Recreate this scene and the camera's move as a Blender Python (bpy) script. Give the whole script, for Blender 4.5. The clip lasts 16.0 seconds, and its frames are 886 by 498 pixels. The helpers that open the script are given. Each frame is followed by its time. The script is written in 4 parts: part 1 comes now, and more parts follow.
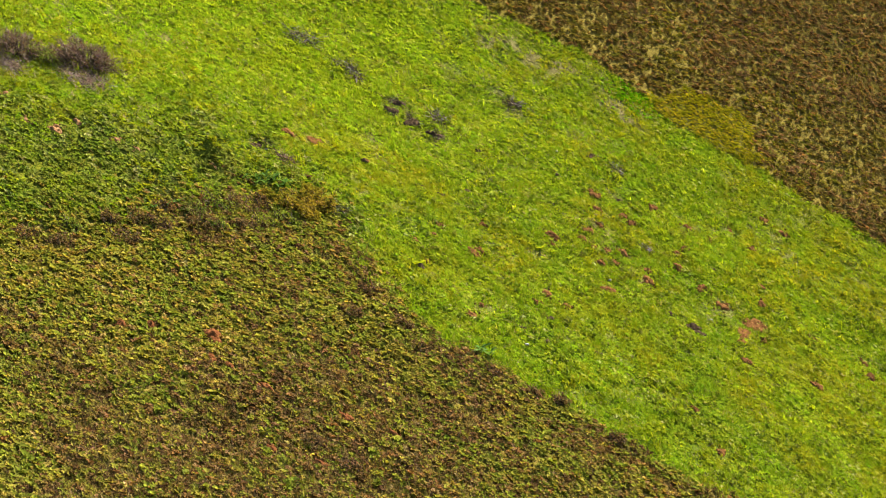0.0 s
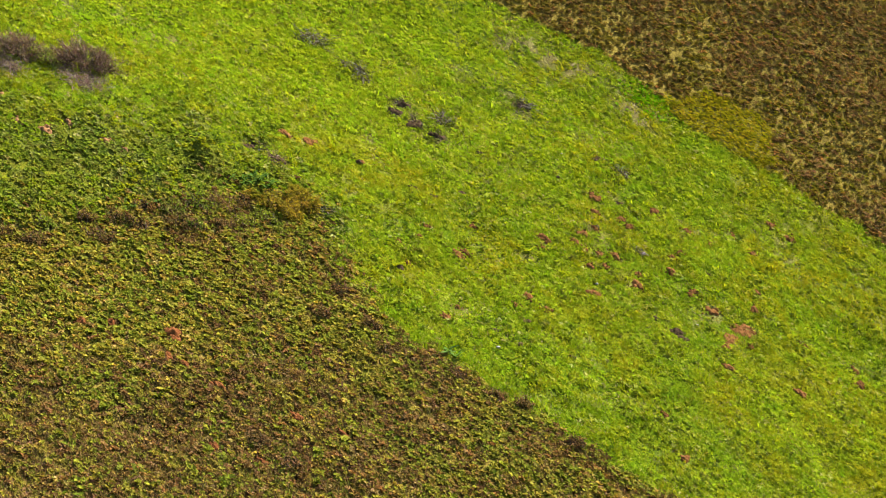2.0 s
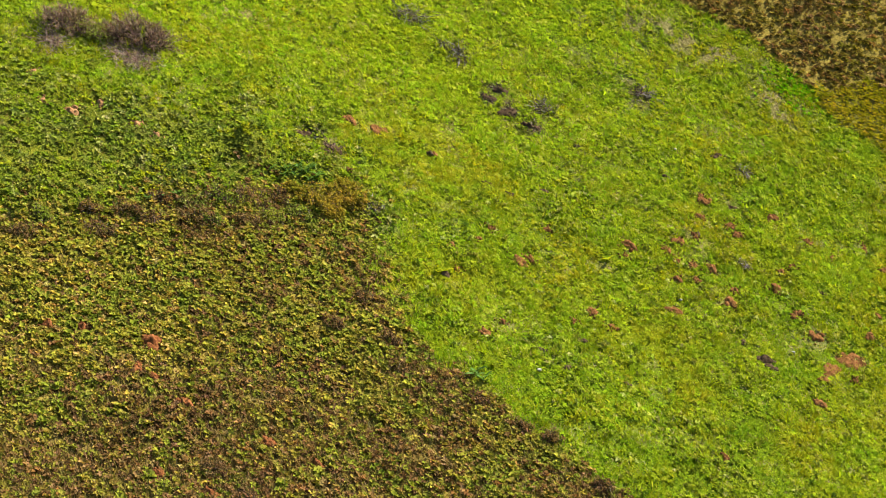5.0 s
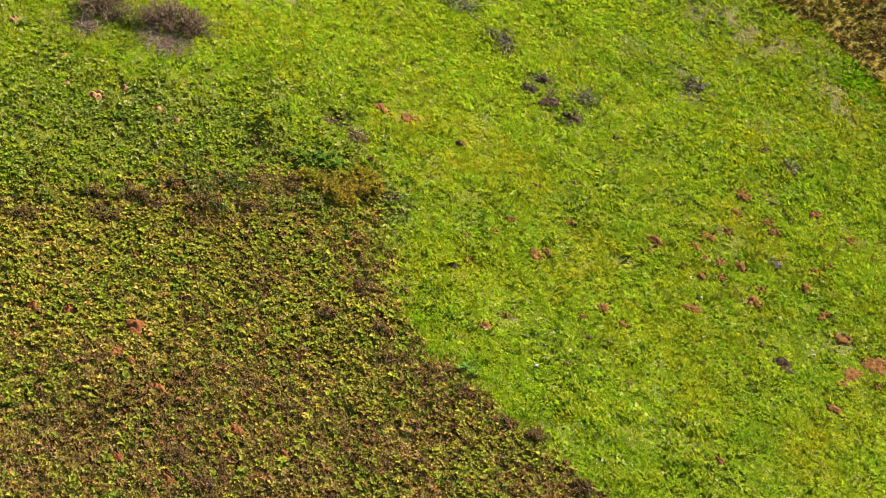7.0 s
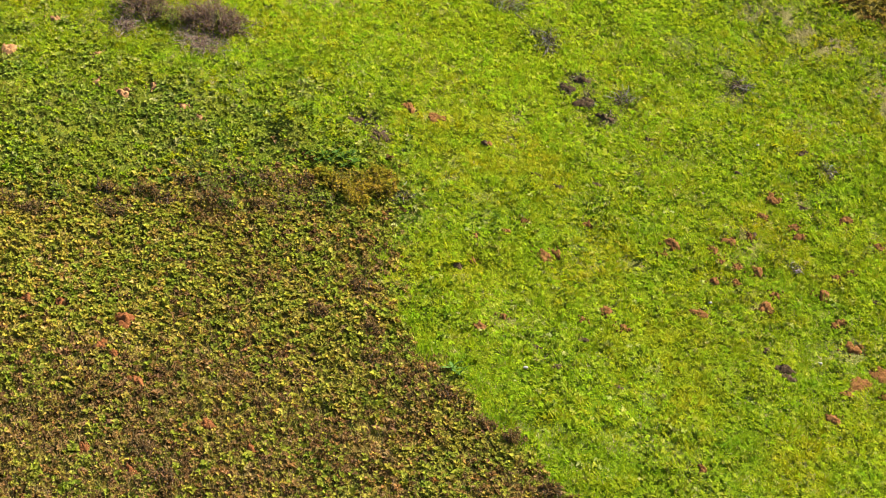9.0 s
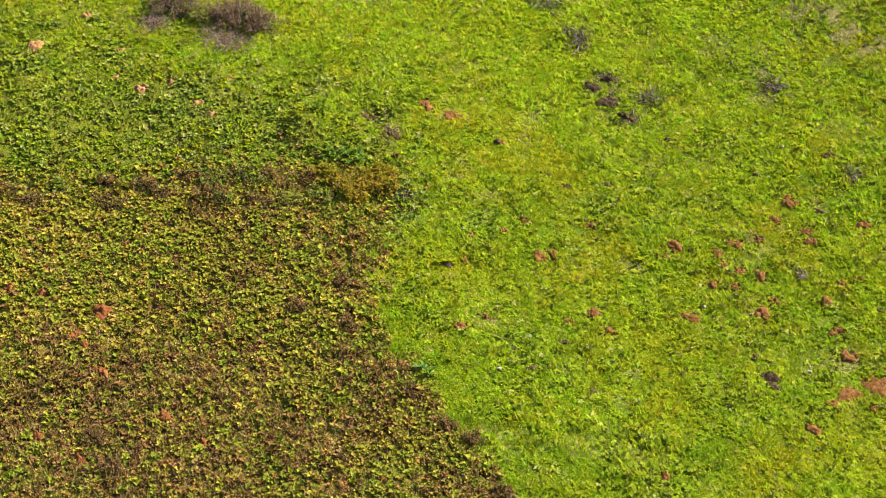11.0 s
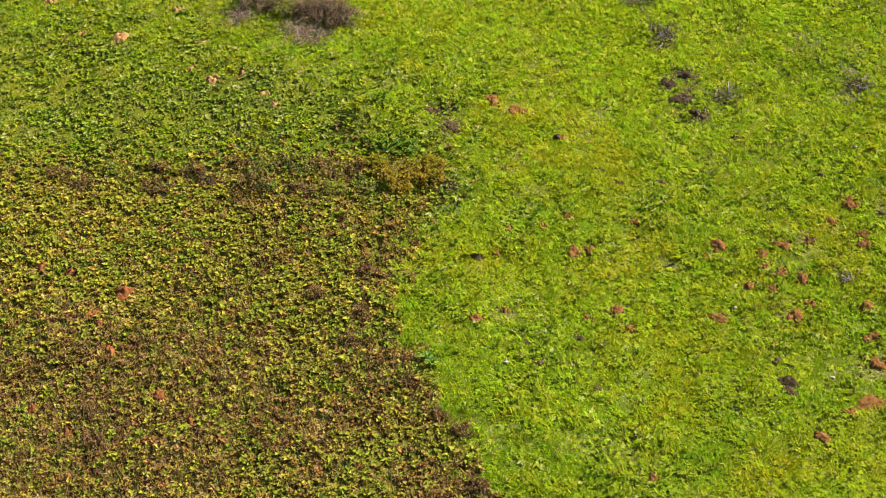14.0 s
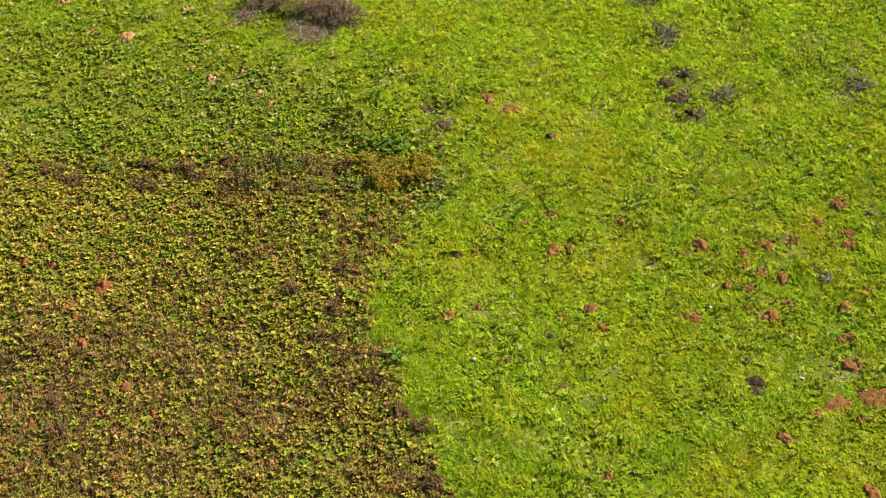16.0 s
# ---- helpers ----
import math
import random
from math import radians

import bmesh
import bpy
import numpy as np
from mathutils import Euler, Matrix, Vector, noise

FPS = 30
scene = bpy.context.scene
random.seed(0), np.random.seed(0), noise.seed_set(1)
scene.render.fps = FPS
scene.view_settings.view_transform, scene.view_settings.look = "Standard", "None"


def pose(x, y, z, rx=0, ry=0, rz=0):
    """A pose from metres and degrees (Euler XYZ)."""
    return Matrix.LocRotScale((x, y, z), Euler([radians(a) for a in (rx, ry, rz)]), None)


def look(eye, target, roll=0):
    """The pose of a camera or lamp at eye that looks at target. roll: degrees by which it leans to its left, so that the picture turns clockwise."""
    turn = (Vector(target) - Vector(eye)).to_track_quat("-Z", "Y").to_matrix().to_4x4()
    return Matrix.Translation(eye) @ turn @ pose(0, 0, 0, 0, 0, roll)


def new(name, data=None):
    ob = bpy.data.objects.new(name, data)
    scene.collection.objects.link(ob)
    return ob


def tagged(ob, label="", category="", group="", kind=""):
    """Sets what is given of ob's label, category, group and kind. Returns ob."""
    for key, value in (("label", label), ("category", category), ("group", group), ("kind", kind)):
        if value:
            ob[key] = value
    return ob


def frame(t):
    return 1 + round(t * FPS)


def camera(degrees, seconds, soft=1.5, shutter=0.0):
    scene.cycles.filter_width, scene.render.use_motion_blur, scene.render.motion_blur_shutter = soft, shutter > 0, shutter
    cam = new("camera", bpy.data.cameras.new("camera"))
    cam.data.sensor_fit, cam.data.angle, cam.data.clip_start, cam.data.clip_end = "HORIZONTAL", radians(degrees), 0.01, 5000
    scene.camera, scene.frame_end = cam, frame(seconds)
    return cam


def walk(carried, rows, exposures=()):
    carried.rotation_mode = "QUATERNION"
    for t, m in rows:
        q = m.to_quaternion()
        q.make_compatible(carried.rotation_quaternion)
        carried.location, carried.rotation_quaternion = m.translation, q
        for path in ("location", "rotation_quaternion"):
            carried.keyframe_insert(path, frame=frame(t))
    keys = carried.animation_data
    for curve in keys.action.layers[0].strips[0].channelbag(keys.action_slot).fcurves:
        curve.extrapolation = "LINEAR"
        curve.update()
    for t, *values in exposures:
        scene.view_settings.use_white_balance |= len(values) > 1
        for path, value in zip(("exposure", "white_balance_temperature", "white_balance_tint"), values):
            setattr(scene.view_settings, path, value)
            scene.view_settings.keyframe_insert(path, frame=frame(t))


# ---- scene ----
cam = camera(25.38, 16.0, soft=1.05)
PATH = [
    (0, (-40.629, -87.634, 13.438), (-1.006, -7.719, 1.453), -0.37),
    (0.5, (-39.082, -88.765, 13.591), (-0.605, -8.302, 1.534), -0.46),
    (1, (-37.274, -89.940, 13.810), (-0.273, -8.809, 1.616), -0.39),
    (1.5, (-35.170, -91.186, 14.098), (-0.057, -9.251, 1.700), -0.27),
    (2, (-32.853, -92.458, 14.419), (-0.109, -9.582, 1.793), -0.17),
    (2.5, (-30.348, -93.722, 14.744), (-0.204, -9.904, 1.866), -0.06),
    (2.7, (-29.319, -94.219, 14.875), (-0.263, -10.036, 1.875), -0.01),
    (3, (-27.765, -94.958, 15.073), (-0.270, -10.273, 1.940), 0.03),
    (3.5, (-25.026, -95.910, 15.231), (-0.398, -10.367, 1.970), 0.10),
    (3.8, (-22.780, -94.148, 14.989), (0.184, -8.147, 1.708), 0.01),
    (4, (-21.130, -92.337, 14.809), (0.421, -6.008, 1.288), 0.18),
    (4.2, (-19.382, -90.106, 14.647), (0.860, -3.498, 0.889), 0.20),
    (4.6, (-17.245, -87.684, 14.580), (0.942, -0.641, 0.696), 0.25),
    (5, (-15.322, -86.590, 14.520), (1.007, 0.802, 0.522), 0.28),
    (5.6, (-12.225, -86.200, 14.423), (1.098, 1.672, 0.242), 0.34),
    (6.3, (-8.700, -86.200, 14.313), (1.186, 2.091, -0.077), 0.41),
    (6.5, (-7.685, -86.297, 14.352), (0.921, 2.120, -0.078), 0.43),
    (7, (-5.150, -86.552, 14.450), (0.371, 2.095, -0.084), 0.42),
    (7.5, (-2.593, -86.721, 14.527), (0.138, 2.043, -0.081), 0.35),
    (8, (0.000, -86.749, 14.562), (0.000, 2.050, -0.088), 0.30),
    (8.5, (2.637, -86.665, 14.551), (-0.139, 2.091, -0.097), 0.24),
    (9, (5.307, -86.511, 14.515), (-0.310, 2.116, -0.103), 0.17),
    (9.2, (6.378, -86.446, 14.498), (-0.322, 2.104, -0.130), 0.13),
    (11.3, (17.898, -83.918, 13.915), (-0.762, 2.965, -0.336), -0.10),
    (11.5, (18.870, -83.610, 13.765), (-0.962, 3.032, -0.376), -0.10),
    (11.8, (20.323, -83.144, 13.541), (-1.365, 3.090, -0.362), -0.08),
    (12, (21.282, -82.829, 13.392), (-1.616, 3.101, -0.454), -0.12),
    (12.5, (23.626, -82.010, 13.035), (-1.913, 3.219, -0.528), -0.15),
    (13, (25.812, -81.138, 12.693), (-2.187, 3.356, -0.605), -0.16),
    (13.5, (27.804, -80.239, 12.360), (-2.571, 3.472, -0.667), -0.16),
    (14, (29.608, -79.356, 12.038), (-3.163, 3.488, -0.728), -0.13),
    (14.5, (31.249, -78.518, 11.733), (-4.030, 3.330, -0.773), -0.07),
    (15, (32.749, -77.750, 11.471), (-4.089, 3.443, -0.802), -0.06),
    (15.5, (34.119, -77.088, 11.257), (-3.385, 3.828, -0.823), -0.09),
    (15.9, (35.175, -76.614, 11.089), (-2.990, 4.016, -0.837), -0.10),
    (16, (35.439, -76.497, 11.047), (-2.926, 4.044, -0.839), -0.15),
]
walk(cam, [(t, look(eye, target, roll)) for t, eye, target, roll in PATH],
     exposures=[(0, 2.79, 7600, 10), (2, 2.76, 7600, 10), (4, 2.73, 7600, 10), (7, 2.73, 7600, 10), (9.2, 2.79, 7600, 10), (12.5, 2.63, 7600, 10), (16, 2.53, 7600, 10)])


# ---- world, sun, exposure ----
SUN_WAY = Vector((0.65, 0.375, 0.66)).normalized()
world = bpy.data.worlds.new("world")
scene.world = world
world.use_nodes = True
wn = world.node_tree.nodes
sky = wn.new("ShaderNodeTexSky")
sky.sky_type, sky.sun_disc = "NISHITA", False
sky.sun_elevation = math.asin(SUN_WAY.z)
sky.sun_rotation = math.atan2(SUN_WAY.x, SUN_WAY.y)
wn["Background"].inputs["Strength"].default_value = 0.05
world.node_tree.links.new(sky.outputs[0], wn["Background"].inputs["Color"])
sun_data = bpy.data.lights.new("sun", "SUN")
sun_data.energy, sun_data.angle, sun_data.color = 5.0, radians(0.53), (1.0, 0.95, 0.86)
sun = new("sun", sun_data)
sun.matrix_world = look(SUN_WAY * 200, (0, 0, 0))


# ---- materials ----
def nodes_of(name):
    m = bpy.data.materials.new(name)
    m.use_nodes = True
    t = m.node_tree
    return m, t, t.nodes["Principled BSDF"], t.nodes["Material Output"]


def ramp(t, fac, stops):
    r = t.nodes.new("ShaderNodeValToRGB")
    e = r.color_ramp.elements
    while len(e) < len(stops):
        e.new(0.5)
    for k, (p, c) in zip(e, stops):
        k.position, k.color = p, (*c, 1)
    t.links.new(fac, r.inputs[0])
    return r.outputs[0]


def noise_of(t, scale, detail=3.0, rough=0.55):
    g = t.nodes.new("ShaderNodeNewGeometry")
    n = t.nodes.new("ShaderNodeTexNoise")
    n.inputs["Scale"].default_value, n.inputs["Detail"].default_value, n.inputs["Roughness"].default_value = scale, detail, rough
    t.links.new(g.outputs["Position"], n.inputs["Vector"])
    return n.outputs["Fac"]


def mix(t, fac, a, b, kind="MIX"):
    m = t.nodes.new("ShaderNodeMix")
    m.data_type, m.blend_type = "RGBA", kind
    for v, k in ((fac, 0), (a, 6), (b, 7)):
        if isinstance(v, (int, float)):
            m.inputs[k].default_value = v
        elif isinstance(v, tuple):
            m.inputs[k].default_value = (*v, 1)
        else:
            t.links.new(v, m.inputs[k])
    return m.outputs[2]


def bump(t, p, fac, strength, distance):
    b = t.nodes.new("ShaderNodeBump")
    b.inputs["Strength"].default_value, b.inputs["Distance"].default_value = strength, distance
    t.links.new(fac, b.inputs["Height"])
    t.links.new(b.outputs[0], p.inputs["Normal"])


def leaf_material(name, stops, patch, patch_scale=0.25, patch_amount=0.6, rough=0.5, thin=0.3, second=None):
    """Leaves that differ one by one, with a drift of colour over metres; light shines through them a little."""
    m, t, p, out = nodes_of(name)
    g = t.nodes.new("ShaderNodeNewGeometry")
    own = ramp(t, g.outputs["Random Per Island"], stops)
    drift = ramp(t, noise_of(t, patch_scale, 5.0, 0.62), [(0.42, (0, 0, 0)), (0.60, (patch_amount,) * 3)])
    col = mix(t, drift, own, mix(t, 0.75, own, patch))
    if second:
        other = ramp(t, noise_of(t, second[1], 4.0, 0.6), [(0.50, (0, 0, 0)), (0.64, (second[2],) * 3)])
        col = mix(t, other, col, mix(t, 0.7, own, second[0]))
    # clumps of a hand's width differ in hue and in how pale they are
    clump = ramp(t, noise_of(t, 3.4, 3.0), [(0.30, (0.74, 0.84, 0.78)), (0.46, (0.95, 1.0, 0.95)), (0.60, (1.08, 1.03, 1.08)), (0.72, (1.20, 1.12, 1.6))])
    col = mix(t, 1.0, col, clump, "MULTIPLY")
    tuft = ramp(t, noise_of(t, 1.3, 3.0, 0.6), [(0.34, (0.82, 0.92, 0.85)), (0.5, (1.0, 1.0, 1.0)), (0.66, (1.18, 1.10, 1.15))])
    col = mix(t, 1.0, col, tuft, "MULTIPLY")
    t.links.new(col, p.inputs["Base Color"])
    p.inputs["Roughness"].default_value = rough
    p.inputs["Specular IOR Level"].default_value = 0.0
    tr = t.nodes.new("ShaderNodeBsdfTranslucent")
    t.links.new(mix(t, 1.0, col, (1.30, 1.14, 0.70), "MULTIPLY"), tr.inputs["Color"])
    ms = t.nodes.new("ShaderNodeMixShader")
    ms.inputs[0].default_value = thin
    t.links.new(p.outputs[0], ms.inputs[1])
    t.links.new(tr.outputs[0], ms.inputs[2])
    t.links.new(ms.outputs[0], out.inputs["Surface"])
    return m


def plain_material(name, stops, scale=6.0, rough=0.9, relief=0.03, fine=40.0):
    m, t, p, out = nodes_of(name)
    n = noise_of(t, scale, 5.0, 0.6)
    f = noise_of(t, fine, 3.0, 0.6)
    col = mix(t, 1.0, ramp(t, n, stops), ramp(t, f, [(0.3, (0.75,) * 3), (0.7, (1.2,) * 3)]), "MULTIPLY")
    t.links.new(col, p.inputs["Base Color"])
    p.inputs["Roughness"].default_value = rough
    p.inputs["Specular IOR Level"].default_value = 0.0
    bump(t, p, f, 0.7, relief)
    return m


TURF = leaf_material("turf", [(0.0, (0.080, 0.122, 0.0074)), (0.4, (0.130, 0.187, 0.0091)), (0.8, (0.175, 0.230, 0.0116)), (0.94, (0.216, 0.235, 0.0330)), (1.0, (0.268, 0.249, 0.0825))], (0.204, 0.185, 0.0099), 0.22, 0.75, thin=0.42, second=((0.099, 0.196, 0.0091), 0.38, 0.65))
FRESH = leaf_material("fresh_turf", [(0.0, (0.103, 0.190, 0.0104)), (0.4, (0.153, 0.259, 0.0129)), (0.85, (0.202, 0.291, 0.0173)), (1.0, (0.279, 0.316, 0.0607))], (0.217, 0.246, 0.0129), 0.3, 0.5, thin=0.45)
CLOVER = leaf_material("clover", [(0.0, (0.061, 0.108, 0.0093)), (0.4, (0.111, 0.172, 0.0109)), (0.8, (0.157, 0.214, 0.0155)), (0.95, (0.195, 0.238, 0.0326)), (1.0, (0.263, 0.289, 0.1086))], (0.187, 0.178, 0.0101), 0.22, 0.75, thin=0.40, second=((0.084, 0.172, 0.0101), 0.38, 0.65))
STRAW = leaf_material("straw", [(0.0, (0.135, 0.108, 0.0560)), (0.6, (0.234, 0.194, 0.1080)), (1.0, (0.342, 0.297, 0.1880))], (0.189, 0.149, 0.0800), 0.4, thin=0.3)
HERB = leaf_material("herb", [(0.0, (0.041, 0.068, 0.0108)), (0.35, (0.073, 0.117, 0.0121)), (0.7, (0.112, 0.158, 0.0169)), (0.9, (0.160, 0.193, 0.0423)), (1.0, (0.226, 0.231, 0.0906))], (0.116, 0.136, 0.0121), 0.35, 0.8, thin=0.30, second=((0.099, 0.081, 0.0302), 0.5, 0.5))
EDGE = leaf_material("edge_grass", [(0.0, (0.062, 0.128, 0.0075)), (0.5, (0.096, 0.185, 0.0097)), (0.85, (0.130, 0.223, 0.0135)), (1.0, (0.200, 0.247, 0.0450))], (0.115, 0.195, 0.0097), 0.5, 0.6, thin=0.45)
LUSH = leaf_material("lush", [(0.0, (0.043, 0.142, 0.0032)), (0.6, (0.071, 0.195, 0.0048)), (1.0, (0.114, 0.237, 0.0160))], (0.067, 0.180, 0.0048), 0.6, thin=0.45)
WEED = leaf_material("weed", [(0.0, (0.069, 0.086, 0.0154)), (0.22, (0.093, 0.120, 0.0154)), (0.45, (0.118, 0.143, 0.0170)), (0.66, (0.142, 0.157, 0.0196)), (0.80, (0.166, 0.169, 0.0358)), (0.88, (0.159, 0.122, 0.0221)), (0.95, (0.153, 0.086, 0.0290)), (1.0, (0.123, 0.071, 0.0341))], (0.162, 0.140, 0.0221), 0.22, 0.7, thin=0.34, second=((0.085, 0.126, 0.0145), 0.55, 0.6))
WEED_GREEN = leaf_material("weed_green", [(0.0, (0.080, 0.087, 0.0172)), (0.5, (0.121, 0.129, 0.0164)), (0.8, (0.163, 0.159, 0.0236)), (1.0, (0.161, 0.103, 0.0329))], (0.165, 0.120, 0.0299), 0.22, 0.7, thin=0.34, second=((0.099, 0.117, 0.0189), 0.8, 0.6))
GOLD = leaf_material("gold_weed", [(0.0, (0.109, 0.095, 0.0161)), (0.35, (0.181, 0.161, 0.0232)), (0.65, (0.238, 0.205, 0.0296)), (0.85, (0.217, 0.140, 0.0358)), (1.0, (0.254, 0.221, 0.0894))], (0.223, 0.161, 0.0375), 0.5, 0.6, thin=0.34)
DEAD_LEAF = leaf_material("dead_leaf", [(0.0, (0.038, 0.022, 0.0102)), (0.35, (0.073, 0.044, 0.0173)), (0.6, (0.108, 0.070, 0.0218)), (0.8, (0.157, 0.078, 0.0243)), (0.92, (0.143, 0.089, 0.0461)), (1.0, (0.191, 0.145, 0.0544))], (0.084, 0.050, 0.0256), 0.3, thin=0.3)
STALK = leaf_material("stalk", [(0.0, (0.055, 0.035, 0.0145)), (0.6, (0.126, 0.087, 0.0356)), (1.0, (0.244, 0.197, 0.0924))], (0.113, 0.079, 0.0396), 0.5, thin=0.05, rough=0.8)
TANGLE = leaf_material("dry_tangle", [(0.0, (0.059, 0.039, 0.0149)), (0.3, (0.102, 0.068, 0.0223)), (0.55, (0.118, 0.108, 0.0161)), (0.8, (0.161, 0.135, 0.0285)), (1.0, (0.220, 0.180, 0.0682))], (0.108, 0.070, 0.0273), 0.45, 0.7, thin=0.25, rough=0.8, second=((0.136, 0.132, 0.0161), 0.7, 0.6))
BRACKEN = leaf_material("bracken", [(0.0, (0.027, 0.024, 0.0053)), (0.25, (0.058, 0.050, 0.0079)), (0.5, (0.086, 0.080, 0.0092)), (0.66, (0.142, 0.123, 0.0145)), (0.76, (0.116, 0.059, 0.0132)), (0.84, (0.074, 0.046, 0.0198)), (0.92, (0.112, 0.120, 0.0158)), (1.0, (0.176, 0.160, 0.0396))], (0.074, 0.048, 0.0172), 0.16, 0.7, thin=0.34, second=((0.090, 0.094, 0.0106), 0.4, 0.7))
SHRUB_TWIG = leaf_material("shrub_twig", [(0.0, (0.040, 0.025, 0.020)), (0.5, (0.125, 0.084, 0.062)), (0.85, (0.20, 0.145, 0.11)), (1.0, (0.29, 0.24, 0.19))], (0.090, 0.056, 0.050), 0.7, thin=0.0, rough=0.85)
TWIG = leaf_material("twig", [(0.0, (0.046, 0.042, 0.036)), (0.5, (0.112, 0.103, 0.090)), (1.0, (0.24, 0.225, 0.20))], (0.098, 0.088, 0.076), 0.7, thin=0.0, rough=0.85)
DARK_TWIG = leaf_material("dark_twig", [(0.0, (0.016, 0.011, 0.008)), (0.6, (0.044, 0.032, 0.024)), (0.9, (0.088, 0.066, 0.050)), (1.0, (0.19, 0.16, 0.13))], (0.040, 0.029, 0.023), 0.7, thin=0.0, rough=0.85)
DOCK = leaf_material("dock", [(0.0, (0.030, 0.070, 0.016)), (0.6, (0.052, 0.112, 0.028)), (1.0, (0.105, 0.165, 0.070))], (0.046, 0.104, 0.026), 0.6)
OCHRE = leaf_material("ochre_leaf", [(0.0, (0.076, 0.070, 0.0096)), (0.5, (0.142, 0.126, 0.0136)), (0.8, (0.204, 0.167, 0.0176)), (0.92, (0.223, 0.130, 0.0176)), (1.0, (0.228, 0.223, 0.0320))], (0.176, 0.121, 0.0160), 0.9, thin=0.4)
SOIL = plain_material("soil", [(0.25, (0.030, 0.014, 0.005)), (0.5, (0.080, 0.038, 0.015)), (0.8, (0.138, 0.070, 0.030))], 4.0)
RED_SOIL = plain_material("red_soil", [(0.25, (0.034, 0.013, 0.006)), (0.5, (0.090, 0.034, 0.014)), (0.8, (0.145, 0.062, 0.027))], 4.0)
CLAY = plain_material("clay", [(0.25, (0.090, 0.046, 0.022)), (0.5, (0.160, 0.086, 0.042)), (0.8, (0.215, 0.130, 0.072))], 4.0)
PEAT = plain_material("peat", [(0.25, (0.012, 0.009, 0.006)), (0.5, (0.032, 0.022, 0.014)), (0.8, (0.070, 0.050, 0.034))], 4.0)
TONGUE_LEAF = leaf_material("tongue_leaf", [(0.0, (0.078, 0.083, 0.0064)), (0.5, (0.136, 0.135, 0.0080)), (0.85, (0.194, 0.178, 0.0112)), (1.0, (0.238, 0.166, 0.0200))], (0.162, 0.143, 0.0088), 0.5, thin=0.4)
ROCK = plain_material("rock", [(0.25, (0.10, 0.10, 0.095)), (0.5, (0.17, 0.17, 0.16)), (0.8, (0.25, 0.245, 0.23))], 5.0)


def ground_material():
    m, t, p, out = nodes_of("ground")
    turf = ramp(t, noise_of(t, 3.2, 8.0, 0.8), [(0.28, (0.016, 0.029, 0.003)), (0.42, (0.032, 0.058, 0.004)), (0.58, (0.050, 0.084, 0.005)), (0.75, (0.080, 0.098, 0.012))])
    drift = ramp(t, noise_of(t, 0.11, 2.0), [(0.40, (0, 0, 0)), (0.62, (0.6,) * 3)])
    turf = mix(t, drift, turf, (0.088, 0.092, 0.007))
    dry = t.nodes.new("ShaderNodeAttribute")
    dry.attribute_name = "dry"
    straw = ramp(t, noise_of(t, 6.0, 6.0, 0.7), [(0.35, (0.06, 0.048, 0.022)), (0.55, (0.125, 0.102, 0.055)), (0.75, (0.20, 0.17, 0.11))])
    turf = mix(t, dry.outputs["Fac"], turf, straw)
    litter = ramp(t, noise_of(t, 3.2, 8.0, 0.8), [(0.30, (0.044, 0.032, 0.012)), (0.5, (0.098, 0.078, 0.020)), (0.72, (0.155, 0.132, 0.030))])
    a = t.nodes.new("ShaderNodeAttribute")
    a.attribute_name = "weeds"
    col = mix(t, a.outputs["Fac"], turf, litter)
    fine = noise_of(t, 13.0, 6.0, 0.8)
    col = mix(t, 1.0, col, ramp(t, fine, [(0.36, (0.55,) * 3), (0.5, (0.97,) * 3), (0.66, (1.4,) * 3)]), "MULTIPLY")
    t.links.new(col, p.inputs["Base Color"])
    p.inputs["Roughness"].default_value = 0.95
    p.inputs["Specular IOR Level"].default_value = 0.0
    bump(t, p, fine, 0.8, 0.05)
    return m


GROUND = ground_material()

# ---- the lie of the land ----
rs = np.random.RandomState(7)
LATTICE = rs.rand(256, 256)


def drift_noise(x, y, size, shift=0):
    """Smooth noise from 0 to 1 over the plan, with lumps of that size in metres."""
    u, v = np.asarray(x, float) / size + 37.3 * shift + 900, np.asarray(y, float) / size + 61.7 * shift + 900
    i, j = np.floor(u).astype(int), np.floor(v).astype(int)
    a, b = u - i, v - j
    a, b = a * a * (3 - 2 * a), b * b * (3 - 2 * b)
    q = lambda di, dj: LATTICE[(i + di) % 256, (j + dj) % 256]
    return (q(0, 0) * (1 - a) + q(1, 0) * a) * (1 - b) + (q(0, 1) * (1 - a) + q(1, 1) * a) * b


BUMPS = [(-18, -12, -0.12), (-6, -12, -0.07), (6, -12, 0.20), (18, -12, 0.14), (30, -12, -0.27), (-18, 0, 0.06), (-6, 0, 0.26), (6, 0, -0.32),
         (18, 0, 0.31), (30, 0, -0.12), (-18, 12, 0.57), (-6, 12, -0.03), (6, 12, -0.30), (18, 12, -0.29), (30, 12, -0.06)]


def level_off(v, limit, run):
    w = np.abs(v)
    return np.sign(v) * np.where(w > limit, limit + run * (1 - np.exp(-(w - limit) / run)), w)


